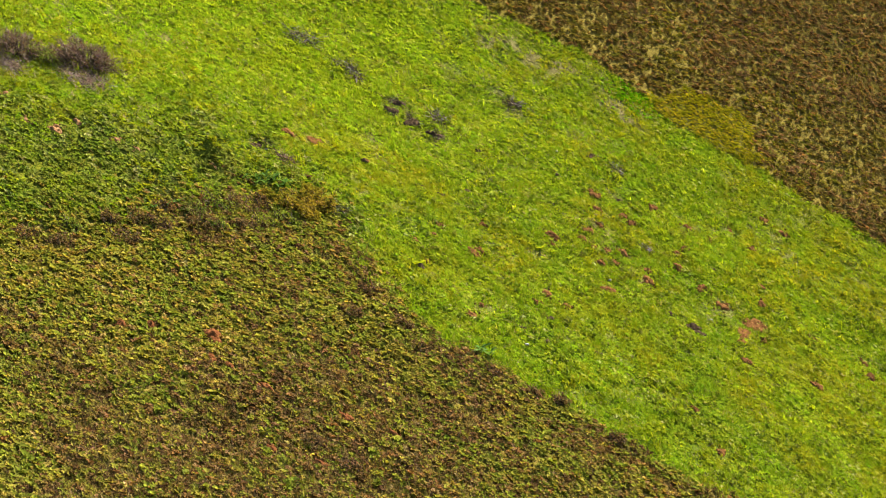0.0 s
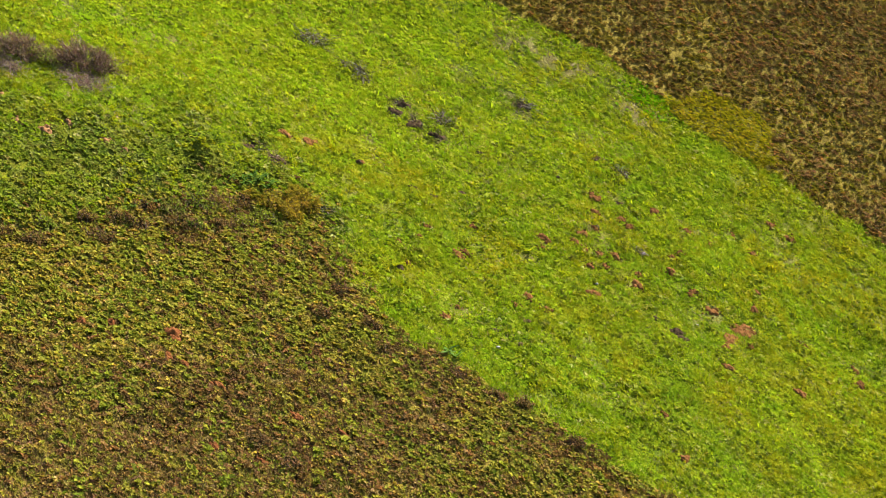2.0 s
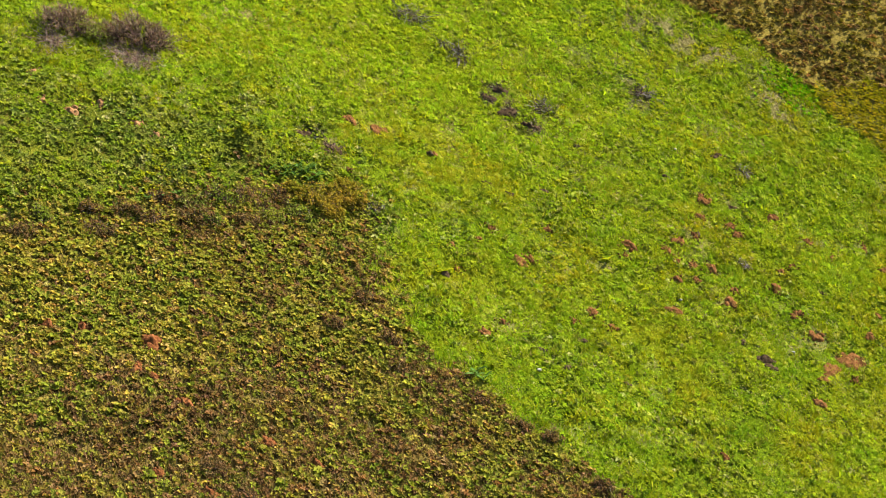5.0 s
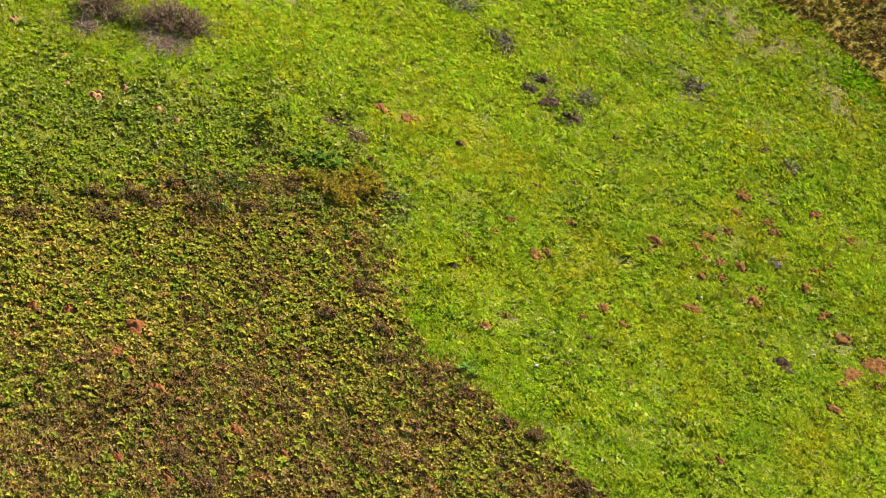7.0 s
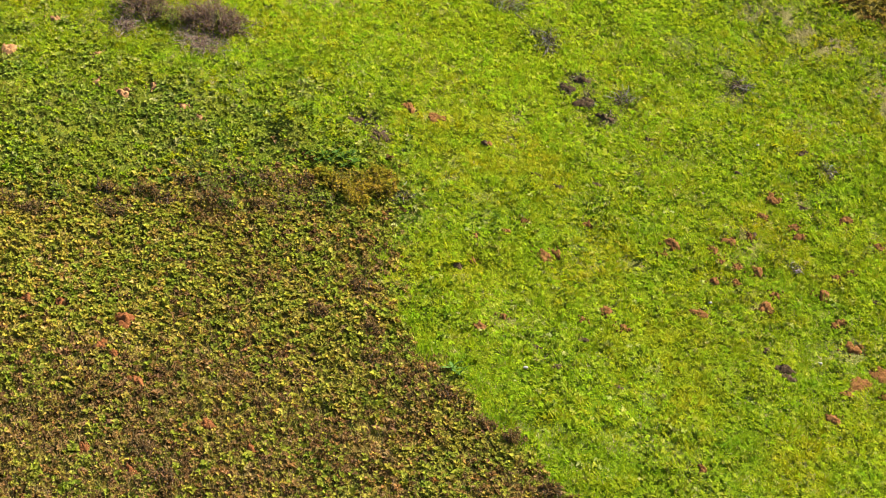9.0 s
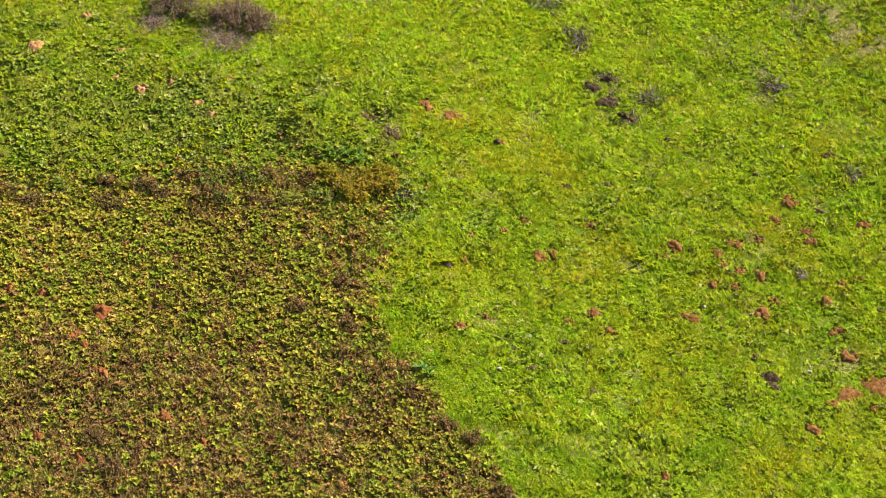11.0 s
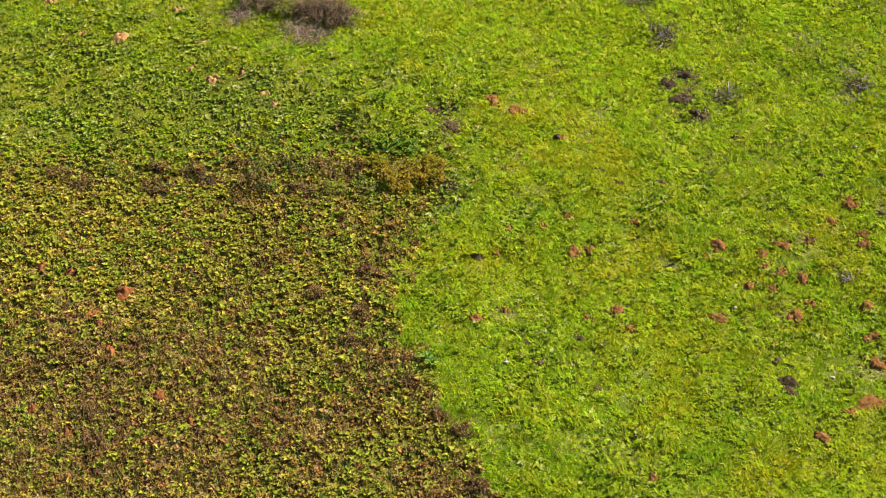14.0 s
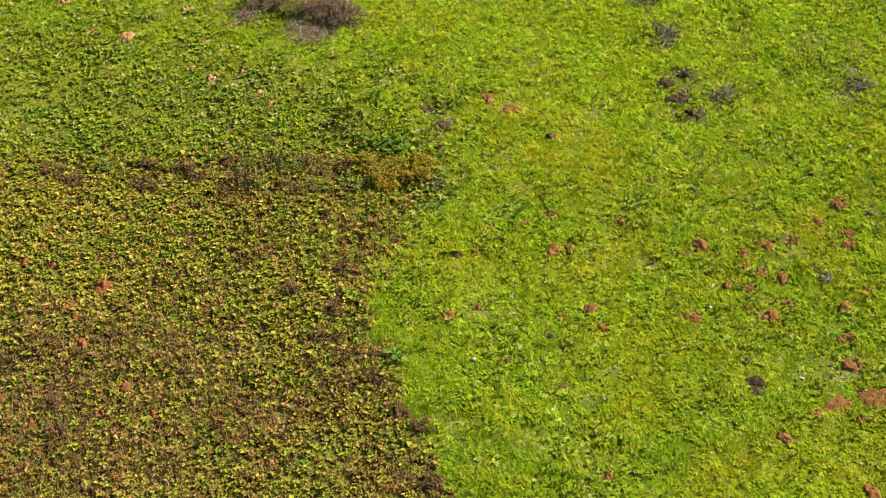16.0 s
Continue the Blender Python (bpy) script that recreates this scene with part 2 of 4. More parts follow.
def height(x, y):
    """The hillside: a steep slope, hollow in the middle, that levels off into a ridge and a valley far away."""
    x, y = np.asarray(x, float), np.asarray(y, float)
    u, v = level_off(x, 50, 25) / 20, level_off(y, 45, 25) / 20
    z = 1.087 - 3.322 * u + 11.401 * v + 0.222 * u * u + 0.887 * u * v + 0.685 * v * v
    for a, b, h in BUMPS:
        z = z + h * np.exp(-((x - a) ** 2 + (y - b) ** 2) / 128.0)
    # a small bank with a hollow before it
    along, across = 0.46 * (x + 7.2) + 0.89 * (y - 4.5), 0.89 * (x + 7.2) - 0.46 * (y - 4.5)
    z = z + 0.95 * np.exp(-(along ** 2 / 3.2 + across ** 2 / 0.7)) - 0.30 * np.exp(-((x + 4.7) ** 2 / 0.8 + (y - 6.2) ** 2 / 0.4))
    short = 1 - 0.6 / (1 + np.exp(-(y - 7.0 + 0.12 * x) / 1.6))
    near = np.clip((140 - np.hypot(x, y)) / 60, 0, 1)
    short = short * (0.25 + 1.5 * drift_noise(x, y, 2.7, 51) ** 1.3)
    z = z + near * (0.26 * (drift_noise(x, y, 3.1) - 0.5) + short * 0.12 * (drift_noise(x, y, 1.1, 1) - 0.5) + short * 0.06 * (drift_noise(x, y, 0.5, 2) ** 1.5 - 0.4))
    return z


def inside(x, y, poly):
    x, y = np.asarray(x, float), np.asarray(y, float)
    c = np.zeros(x.shape, bool)
    for (x0, y0), (x1, y1) in zip(poly, poly[1:] + poly[:1]):
        c ^= ((y0 > y) != (y1 > y)) & (x < (x1 - x0) * (y - y0) / (y1 - y0 + 1e-12) + x0)
    return c


# the edges of the two weedy fields and of the rank herbs, in plan
WEEDS = [(-60, -14), (-22, -3.6), (-18, -2.3), (-14, -1.3), (-10.5, 0.3), (-7.9, 1.3), (-4.4, 2.3), (-2.1, 1.5), (-2.6, -0.5), (-2.9, -2.8), (-2.2, -4.4),
         (-1.2, -6.2), (0.0, -7.6), (1.3, -9.2), (3.2, -10.7), (4.3, -11.9), (5.5, -13.6), (7.2, -14.9), (8.9, -16.4), (14, -22), (20, -60), (-60, -60)]
FAR_WEEDS = [(10, 26), (15.6, 21.9), (18.6, 20.1), (21.6, 18.0), (23.6, 15.3), (25.0, 14.6), (26.5, 13.0), (27.5, 11.0), (28.4, 8.6), (29.5, 6.9), (31.3, 5.3), (33.6, 3.5),
             (42, -2), (70, -2), (70, 60), (0, 60)]
TONGUE = [(24.0, 14.3), (24.1, 12.8), (25.8, 11.5), (26.9, 9.9), (28.2, 8.6), (29.3, 10.3), (29.9, 12.6), (29.7, 14.1), (28.2, 15.0), (25.7, 14.9)]
HERBS = [(-40, 5), (-26, 4.6), (-17.5, 5.8), (-11.1, 5.6), (-7.2, 5.5), (-4.6, 5.6), (-3.6, 4.4), (-2.2, 2.4), (-1.5, 1.0), (-1.8, -0.4), (-2.6, -1.2), (-8, -1), (-14, -1.5), (-22, -4), (-40, -9)]
SHOWN = [(-34, 9), (-15, 19), (14, 27), (54, 29), (36, 4), (21, -18), (-8, -24), (-28, -24)]
# rank, withered and green spots in the lower field: x, y, radius, how withered
SPOTS = [(42, 16, 8, 1.1), (34, 26, 7, 0.8), (48, 22, 9, 1.2), (30, 14.5, 3.0, -0.5), (24, 20, 4, -0.3), (-10.4, -15.7, 2.6, 1.0), (-2.0, -8.1, 1.6, 0.7), (-4.6, -12.2, 2.0, 0.6), (-14.3, -11.4, 1.6, 0.6), (1.9, -10.4, 1.0, 0.8), (-8.2, -18.3, 2.5, 0.8),
         (-16.5, -8.0, 2.5, -0.5), (-9.5, -6.0, 3.0, -0.5), (-3.8, -3.0, 1.6, -0.2), (-8.5, 0.1, 1.4, 0.9), (-13, -0.9, 1.4, 0.6),
         (-12, -5.5, 5.0, -0.55), (-9.0, -17.0, 5.0, 0.6), (-15.0, -15.8, 3.0, 0.7), (38, 22, 7, 1.0), (-13.5, -17.5, 4.0, 0.9), (-9.0, -13.5, 3.0, 0.6), (-2.4, -14.4, 2.0, -0.6), (-15.5, -17.1, 1.8, 0.6), (-8.3, -10.9, 1.2, 0.6), (-3.0, -5.0, 1.2, 0.7), (-2.9, -2.0, 1.0, 0.6), (-17.0, -6.0, 4.0, -0.6), (-11, -1.4, 1.5, 0.5), (-15, -2.8, 1.5, 0.5), (-6.5, -0.4, 1.4, 0.3), (-9.3, -1.5, 1.4, 0.4), (-18.5, -4.2, 1.5, 0.5)]


# golden patches in the lower field: x, y, radius
GOLDEN = [(-13.0, -6.0, 3.2), (-19.5, -7.5, 3.0), (-16.9, -6.8, 3.0), (-14.6, -8.8, 2.6), (-14.5, -7.0, 2.2), (-17.0, -9.5, 2.5), (-16.5, -6.5, 2.0), (-4.2, -3.4, 1.2), (-2.3, -5.8, 1.2), (-11.5, -3.6, 1.6)]


def golden(x, y):
    k = 0.10 + 1.6 * (drift_noise(x, y, 1.3, 53) - 0.55)
    for a, b, r in GOLDEN:
        k = k + 0.75 * np.exp(-((x - a) ** 2 + (y - b) ** 2) / (r * r))
    return np.clip(k * (0.5 + drift_noise(x, y, 0.6, 54)), 0, 0.65)


def wobble(x, y, far=0.5):
    return x + far * (drift_noise(x, y, 0.9, 5) - 0.5) * 2, y + far * (drift_noise(x, y, 0.9, 6) - 0.5) * 2


def zone(x, y, soft=True):
    """0 pasture, 1 weeds below, 2 weeds beyond, 3 rank herbs, 4 the olive tongue. soft: the plants of two neighbours mingle along the edge, most of all on the bank."""
    x, y = np.asarray(x, float), np.asarray(y, float)
    if soft:
        far = np.where((y > -5) & (x < -1), 0.75, 0.17)
        x, y = x + far * rs.normal(0, 1, x.shape), y + far * rs.normal(0, 1, x.shape)
    u, v = wobble(x, y)
    z = np.zeros(u.shape, int)
    z[inside(*wobble(u, v, 1.3), HERBS)] = 3
    z[(u + 5.6) ** 2 / 2.4 + (v - 4.9) ** 2 / 1.1 < 1] = 0
    z[inside(u, v, WEEDS)] = 1
    z[inside(u, v, FAR_WEEDS)] = 2
    z[inside(u, v, TONGUE)] = 4
    return z


def withered(x, y):
    w = 0.16 + 0.32 / (1 + np.exp((y + 11.0) / 1.8)) * (x < 15) + 1.3 * (drift_noise(x, y, 2.4, 8) - 0.45) + 0.9 * (drift_noise(x, y, 0.8, 9) - 0.5)
    w = np.where(y > 3, w - 0.05 + 0.9 * (drift_noise(x, y, 5.0, 55) - 0.5), w)
    for a, b, r, k in SPOTS:
        w = w + k * 0.6 * np.exp(-((x - a) ** 2 + (y - b) ** 2) / (r * r))
    return np.clip(w, 0.04, 0.96)


# soil heaps thrown up by burrowing: x, y, radius
HEAPS = [(-2.3, 7.7, 0.40), (1.6, 6.4, 0.25), (3.4, 1.6, 0.28), (2.6, 0.7, 0.20), (10.1, 1.7, 0.45), (14.9, 5.5, 0.40), (14.4, 4.3, 0.32), (15.8, 3.9, 0.30),
         (15.9, 3.3, 0.35), (13.7, 2.8, 0.25), (12.7, 2.4, 0.40), (6.3, 2.3, 0.28), (4.4, -0.4, 0.45), (4.95, -0.05, 0.30), (9.7, 1.0, 0.20), (12.0, 1.7, 0.32),
         (12.2, 1.1, 0.25), (13.0, 0.9, 0.28), (13.9, 0.8, 0.36), (11.9, -0.3, 0.30), (12.8, -0.2, 0.26), (14.5, -0.6, 0.26), (14.1, -1.4, 0.42), (16.7, -0.2, 0.36)]
HEAPS_LOW = [(17.4, 0.9, 0.25), (17.2, -1.7, 0.34), (17.6, -3.0, 0.42), (18.7, -5.3, 0.26), (7.1, -3.1, 0.34), (7.8, -3.8, 0.28), (6.0, -3.9, 0.22), (2.7, -4.4, 0.22),
             (1.8, -5.2, 0.28), (16.3, -7.1, 0.36), (10.8, -10.8, 0.26), (19.9, -8.3, 0.36), (1.2, -1.4, 0.24), (1.3, -0.1, 0.20), (18.3, 4.8, 0.38), (26.3, 3.6, 0.35),
             (23.0, 2.0, 0.30), (22.5, 3.4, 0.26), (25.7, 4.5, 0.30), (20.5, 2.4, 0.22), (18.0, 1.3, 0.22), (21.4, -1.3, 0.25), (24.6, -6.1, 0.30), (22.2, -4.8, 0.26), (10.4, -13.6, 0.32), (24.2, -7.1, 0.35), (20.5, -2.6, 0.30), (19.5, 3.3, 0.30)]
CLAY_HEAPS = [(-15.5, 4.5, 0.42), (-16.8, 4.9, 0.26), (-14.2, 5.3, 0.30), (-12.6, 4.2, 0.30), (-11.8, 3.7, 0.25), (-21.3, 5.9, 0.48), (-23.3, 5.9, 0.30),
              (-19.8, 9.0, 0.35), (-17.2, 6.9, 0.25), (-26.6, 7.9, 0.35)]
WEED_HEAPS = [(-12.6, -8.8, 0.62), (-13.2, -10.4, 0.38), (-12.6, -10.8, 0.32), (-11.4, -12.0, 0.52), (-8.4, -13.4, 0.42), (-6.6, -14.2, 0.34), (-15.3, -8.7, 0.42),
              (-16.6, -8.9, 0.36), (-12.7, -15.7, 0.42), (-10.8, -16.3, 0.36)]
# bare earth: x, y, half length, half width, turn in degrees
BARE = [(19.0, -4.1, 0.75, 0.55, 20), (17.7, -4.9, 0.62, 0.34, 35), (17.1, -5.6, 0.36, 0.22, 20), (-1.0, 7.4, 0.55, 0.30, 10), (11.1, -2.3, 0.42, 0.22, 0)]
SCUFFS = [(13.9, -3.9, 0.26, 0.14, 40), (14.7, -5.3, 0.40, 0.18, 0), (19.0, -0.3, 0.24, 0.14, 0), (6.1, -5.1, 0.30, 0.12, 10), (4.1, -5.8, 0.26, 0.14, 0), (5.0, -6.8, 0.22, 0.12, 0),
          (7.6, -7.3, 0.24, 0.12, 0), (16.6, 8.8, 0.40, 0.12, 10), (16.3, 5.3, 0.26, 0.14, 0), (13.8, 3.0, 0.24, 0.16, 0), (13.4, 7.0, 0.22, 0.10, 0), (4.9, 4.4, 0.30, 0.12, 0),
          (6.7, 4.9, 0.28, 0.12, 0), (3.9, 4.9, 0.24, 0.12, 0), (9.2, 8.4, 0.24, 0.12, 0), (-3.7, 5.0, 0.45, 0.22, 0)]
# dark earth, but (0.6, -2.0) paints the deep shade of a tussock
PEAT_AND_SHADE = [(6.1, 10.4, 0.60, 0.30, 15), (7.1, 9.6, 0.45, 0.18, -20), (6.0, 11.8, 0.40, 0.16, 0), (1.4, 6.3, 0.22, 0.12, 0), (0.6, -2.0, 0.28, 0.14, 0), (-3.4, 5.2, 0.45, 0.22, -20), (5.2, 11.2, 0.45, 0.25, 0), (14.5, -4.9, 0.45, 0.25, 0), (-4.7, 6.2, 0.50, 0.22, 10)]
# dry, bleached turf: x, y, radius
BLEACHED = [(-7.6, 14.3, 0.9), (-8.3, 14.3, 0.9), (-6.5, 14.2, 0.9), (18.6, 16.8, 1.7), (21.4, 12.9, 1.5), (21.0, 16.1, 1.2), (15.8, 18.2, 1.6), (-1.9, -0.3, 1.0), (-2.2, 0.6, 0.9), (6.3, 11.0, 1.3), (-3.6, 6.0, 1.3), (13.8, 2.9, 1.2), (12.0, 14.0, 4.0), (16.0, 11.0, 3.5), (9.5, 7.0, 2.5), (26.0, 12.6, 1.5), (21.0, 13.0, 1.6), (18.6, 17.0, 2.2), (15.5, 16.0, 1.8), (13.5, 0.0, 2.5), (6.2, 10.6, 1.6), (-4.4, 5.9, 1.2), (16.8, -3.2, 1.6)]


def clear(x, y):
    """Nothing grows on fresh earth."""
    k = np.ones(np.shape(x))
    for a, b, r in HEAPS + HEAPS_LOW + CLAY_HEAPS:
        k = np.where((x - a) ** 2 + (y - b) ** 2 < (0.74 * r) ** 2, 0.05, k)
    for a, b, r in WEED_HEAPS:
        k = np.where((x - a) ** 2 + (y - b + 0.12) ** 2 < (0.72 * r) ** 2, 0.06, k)
    for a, b, p, q, w in BARE + PEAT_AND_SHADE + SCUFFS:
        c, s = math.cos(radians(w)), math.sin(radians(w))
        k = np.where(((x - a) * c + (y - b) * s) ** 2 / (p * p) + ((y - b) * c - (x - a) * s) ** 2 / (q * q) < 0.70, 0.12, k)
    return k


# worn, dry places in the turf: x, y, radius, how dry
DRY = [(18.6, 16.8, 1.5, 0.8), (21.4, 12.9, 1.2, 0.9), (21.0, 16.1, 1.0, 0.6), (15.8, 18.2, 1.5, 0.8), (-7.6, 14.3, 0.8, 0.4), (-6.4, 14.2, 0.6, 0.4), (6.3, 10.8, 0.9, 0.5),
       (-3.7, 5.8, 0.9, 0.45), (-2.0, 0.2, 0.9, 0.4), (13.8, 2.9, 0.7, 0.35), (17.0, -3.4, 0.9, 0.3), (14.0, 13.0, 0.8, 0.4), (24.5, 3.8, 1.2, 0.3), (10.5, 15.0, 1.5, 0.3)]


def thin_turf(x, y):
    """Turf is sparse where dry grass has taken over."""
    d = sum(k * np.exp(-((x - a) ** 2 + (y - b) ** 2) / (r * r)) for a, b, r, k in DRY) + 0.36 * np.clip(2.6 * drift_noise(x, y, 1.5, 57) - 1.65, 0, 1) * (np.abs(x - 10) < 44) * (np.abs(y - 2) < 27)
    return 1 - np.clip(d * np.clip(2.6 * drift_noise(x, y, 0.55, 45) - 0.45, 0, 1.4), 0, 0.8)


# ---- mesh helpers ----
def fill(me, verts, tris, slots=None):
    verts, tris = np.ascontiguousarray(verts, np.float32), np.ascontiguousarray(tris, np.int32)
    me.vertices.add(len(verts))
    me.vertices.foreach_set("co", verts.ravel())
    me.loops.add(tris.size)
    me.loops.foreach_set("vertex_index", tris.ravel())
    me.polygons.add(len(tris))
    me.polygons.foreach_set("loop_start", np.arange(0, tris.size, tris.shape[1], dtype=np.int32))
    if slots is not None:
        me.polygons.foreach_set("material_index", np.ascontiguousarray(slots, np.int32))
    me.update(calc_edges=True)
    return me


def sheet(name, verts, tris, materials, slots=None, parent=None, smooth=False):
    """One mesh object from arrays of corners and faces."""
    me = bpy.data.meshes.new(name)
    fill(me, verts, tris, slots)
    for m in materials:
        me.materials.append(m)
    if smooth:
        me.shade_smooth()
    ob = new(name, me)
    ob.parent = parent
    return ob


def scatter(per_metre, keep, poly=SHOWN):
    """Random places in plan: so many to the square metre, where keep(x, y), a chance from 0 to 1, lets them be."""
    xs, ys = [p[0] for p in poly], [p[1] for p in poly]
    n = int((max(xs) - min(xs)) * (max(ys) - min(ys)) * per_metre)
    x, y = rs.uniform(min(xs), max(xs), n), rs.uniform(min(ys), max(ys), n)
    k = inside(x, y, poly)
    x, y = x[k], y[k]
    k = rs.rand(len(x)) < keep(x, y) * clear(x, y)
    return x[k], y[k]


LIE = np.array([-0.166, 0.57])  # how the slope rises to the east and to the north


def blades(x, y, z, azimuth, lean, length, width):
    """Grass blades: one bent triangle pair each, rooted at x, y, z."""
    n = len(x)
    d = np.stack([np.cos(azimuth), np.sin(azimuth), 0 * azimuth], 1)
    s = np.stack([-np.sin(azimuth), np.cos(azimuth), 0 * azimuth], 1) * (width / 2)[:, None]
    root = np.stack([x, y, z], 1)
    up = np.array([0, 0, 1.0])
    tip = root + d * (length * np.sin(lean))[:, None] + up * (length * np.cos(lean))[:, None]
    tip[:, 2] += (tip - root)[:, :2] @ LIE
    s[:, 2] = s[:, :2] @ LIE
    v = np.stack([root - s, root + s, tip], 1).reshape(-1, 3)
    return v, np.arange(3 * n, dtype=np.int32).reshape(n, 3)


def leaves(root, azimuth, rise, length, width, fold=0.25, lie=1.0):
    """Pointed leaves, each folded along its rib: two triangles. lie: how far they follow the slope."""
    n = len(root)
    c, s = np.cos(azimuth), np.sin(azimuth)
    d = np.stack([c * np.cos(rise), s * np.cos(rise), np.sin(rise)], 1)
    side = np.stack([-s, c, 0 * c], 1)
    nrm = np.cross(d, side)
    mid = root + d * (0.45 * length)[:, None]
    lift = nrm * (fold * width)[:, None]
    tip = root + d * length[:, None] - np.array([0, 0, 1.0]) * (0.18 * length)[:, None]
    v = np.stack([root, mid - side * (width / 2)[:, None] + lift, tip, mid + side * (width / 2)[:, None] + lift], 1)
    v[..., 2] += lie * ((v - root[:, None])[..., :2] @ LIE)
    v = v.reshape(-1, 3)
    k = 4 * np.arange(n, dtype=np.int32)[:, None]
    return v, np.concatenate([k + [[0, 1, 2]], k + [[0, 2, 3]]], 1).reshape(-1, 3)


def join(*pieces):
    """Stack (corners, faces, slot) triples into one set of arrays."""
    vs, fs, ss, at = [], [], [], 0
    for v, f, s in pieces:
        vs.append(v), fs.append(f + at), ss.append(np.full(len(f), s))
        at += len(v)
    return np.concatenate(vs), np.concatenate(fs), np.concatenate(ss)


# ---- ground: one sheet out to the horizon ----
def build_ground():
    def line(lo, hi, step):
        out = [np.arange(lo, hi + step / 2, step)]
        far = np.cumsum(step * 1.22 ** np.arange(1, 50))
        far = far[far < 3000]
        return np.concatenate([lo - far[::-1], out[0], hi + far])
    gx, gy = line(-34, 54, 0.25), line(-25, 30, 0.25)
    X, Y = np.meshgrid(gx, gy, indexing="ij")
    v = np.stack([X, Y, height(X, Y)], -1).reshape(-1, 3)
    a, b = len(gx), len(gy)
    i, j = np.meshgrid(np.arange(a - 1), np.arange(b - 1), indexing="ij")
    k = (i * b + j).ravel()
    f = np.stack([k, k + b, k + b + 1, k + 1], 1)
    ob = sheet("ground", v, f, [GROUND], smooth=True)
    z = zone(X.ravel(), Y.ravel(), False)
    at = ob.data.attributes.new("weeds", "FLOAT", "POINT")
    at.data.foreach_set("value", np.where((z == 1) | (z == 2), 1.0, np.where(z == 3, 0.25, np.where(z == 4, 0.7, 0.0))).astype(np.float32))
    at = ob.data.attributes.new("dry", "FLOAT", "POINT")
    at.data.foreach_set("value", np.clip(0.9 * (1 - thin_turf(X.ravel(), Y.ravel())), 0, 1).astype(np.float32))
    return tagged(ob, "steep green hillside of turf with brown weedy fields", "ground", kind="structure")


build_ground()


# ---- pasture ----
def tuft_blades(x, y, count, spread, length, width, lean=0.9, least=0.1):
    n = len(x) * count
    u = np.repeat(x, count) + rs.normal(0, spread, n)
    v = np.repeat(y, count) + rs.normal(0, spread, n)
    size = np.repeat(rs.uniform(0.6, 1.4, len(x)), count)
    return blades(u, v, height(u, v) - 0.01, rs.uniform(0, 2 * np.pi, n), rs.uniform(least, lean, n), size * rs.uniform(*length, n), rs.uniform(*width, n))


def combed(x, y, count, spread, length, width, least=0.75, most=1.4, stray=0.55):
    """Tufts of grass blades that lie over to one side, neighbours much the same way."""
    n = len(x) * count
    way = np.repeat(-0.6 + 2.4 * (drift_noise(x, y, 1.6, 61) - 0.5) + rs.normal(0, 1.5, len(x)), count) + rs.normal(0, stray, n)
    u = np.repeat(x, count) + rs.normal(0, spread, n)
    v = np.repeat(y, count) + rs.normal(0, spread, n)
    size = np.repeat(np.exp(rs.normal(0, 0.25, len(x))) * (0.65 + 0.7 * drift_noise(x, y, 0.40, 64)), count)
    return blades(u, v, height(u, v) - 0.01, way, rs.uniform(least, most, n) - 0.25 * (size - 1), size * rs.uniform(*length, n), rs.uniform(*width, n))


def rosettes(x, y, count, length, width, rise=(0.1, 0.8), lift=0.02):
    """Low plants whose leaves spring from one point."""
    m, n = len(x), len(x) * count
    size = np.repeat(rs.uniform(0.7, 1.35, m), count)
    root = np.stack([x, y, height(x, y) + lift * rs.uniform(0.4, 1.6, m)], 1)
    turn = np.tile(np.arange(count) * (2 * np.pi / count), m) + rs.uniform(-0.5, 0.5, n) + np.repeat(rs.uniform(0, 6.28, m), count)
    v, _ = leaves(np.repeat(root, count, 0), turn, rs.uniform(*rise, n), size * rs.uniform(*length, n), size * rs.uniform(*width, n))
    v = v.reshape(m, count, 4, 3)[:, :, 1:].reshape(m, count * 3, 3)
    v = np.concatenate([root[:, None], v], 1).reshape(-1, 3)
    base = (np.arange(m, dtype=np.int32) * (3 * count + 1))[:, None]
    k = base + 1 + 3 * np.arange(count, dtype=np.int32)[None]
    b = np.broadcast_to(base, k.shape)
    f = np.stack([np.stack([b, k, k + 1], -1), np.stack([b, k + 1, k + 2], -1)], 2).reshape(-1, 3)
    return v, f


def bleached(x, y):
    return sum((1.6 if r < 2.6 else 0.8) * np.exp(-((x - a) ** 2 + (y - b) ** 2) / (r * r)) for a, b, r in BLEACHED)


def fresh(x, y):
    """How likely the turf is short, fresh and lime green."""
    k = 1 / (1 + np.exp(-(y - 9.0 + 0.25 * x) / 1.8)) / (1 + np.exp((x - 14.0) / 2.5))
    return np.clip(0.12 + k * 0.8 + 0.45 * (drift_noise(x, y, 2.6, 41) - 0.5), 0, 0.85)


def two_greens(x, y, make, name, materials, label, category):
    """Part of the plants fresh, part of them duller."""
    k = rs.rand(len(x)) < fresh(x, y)
    v, f, s = join((*make(x[~k], y[~k]), 0), (*make(x[k], y[k]), 1))
    tagged(sheet(name, v, f, materials, s), label, category, kind="stuff")


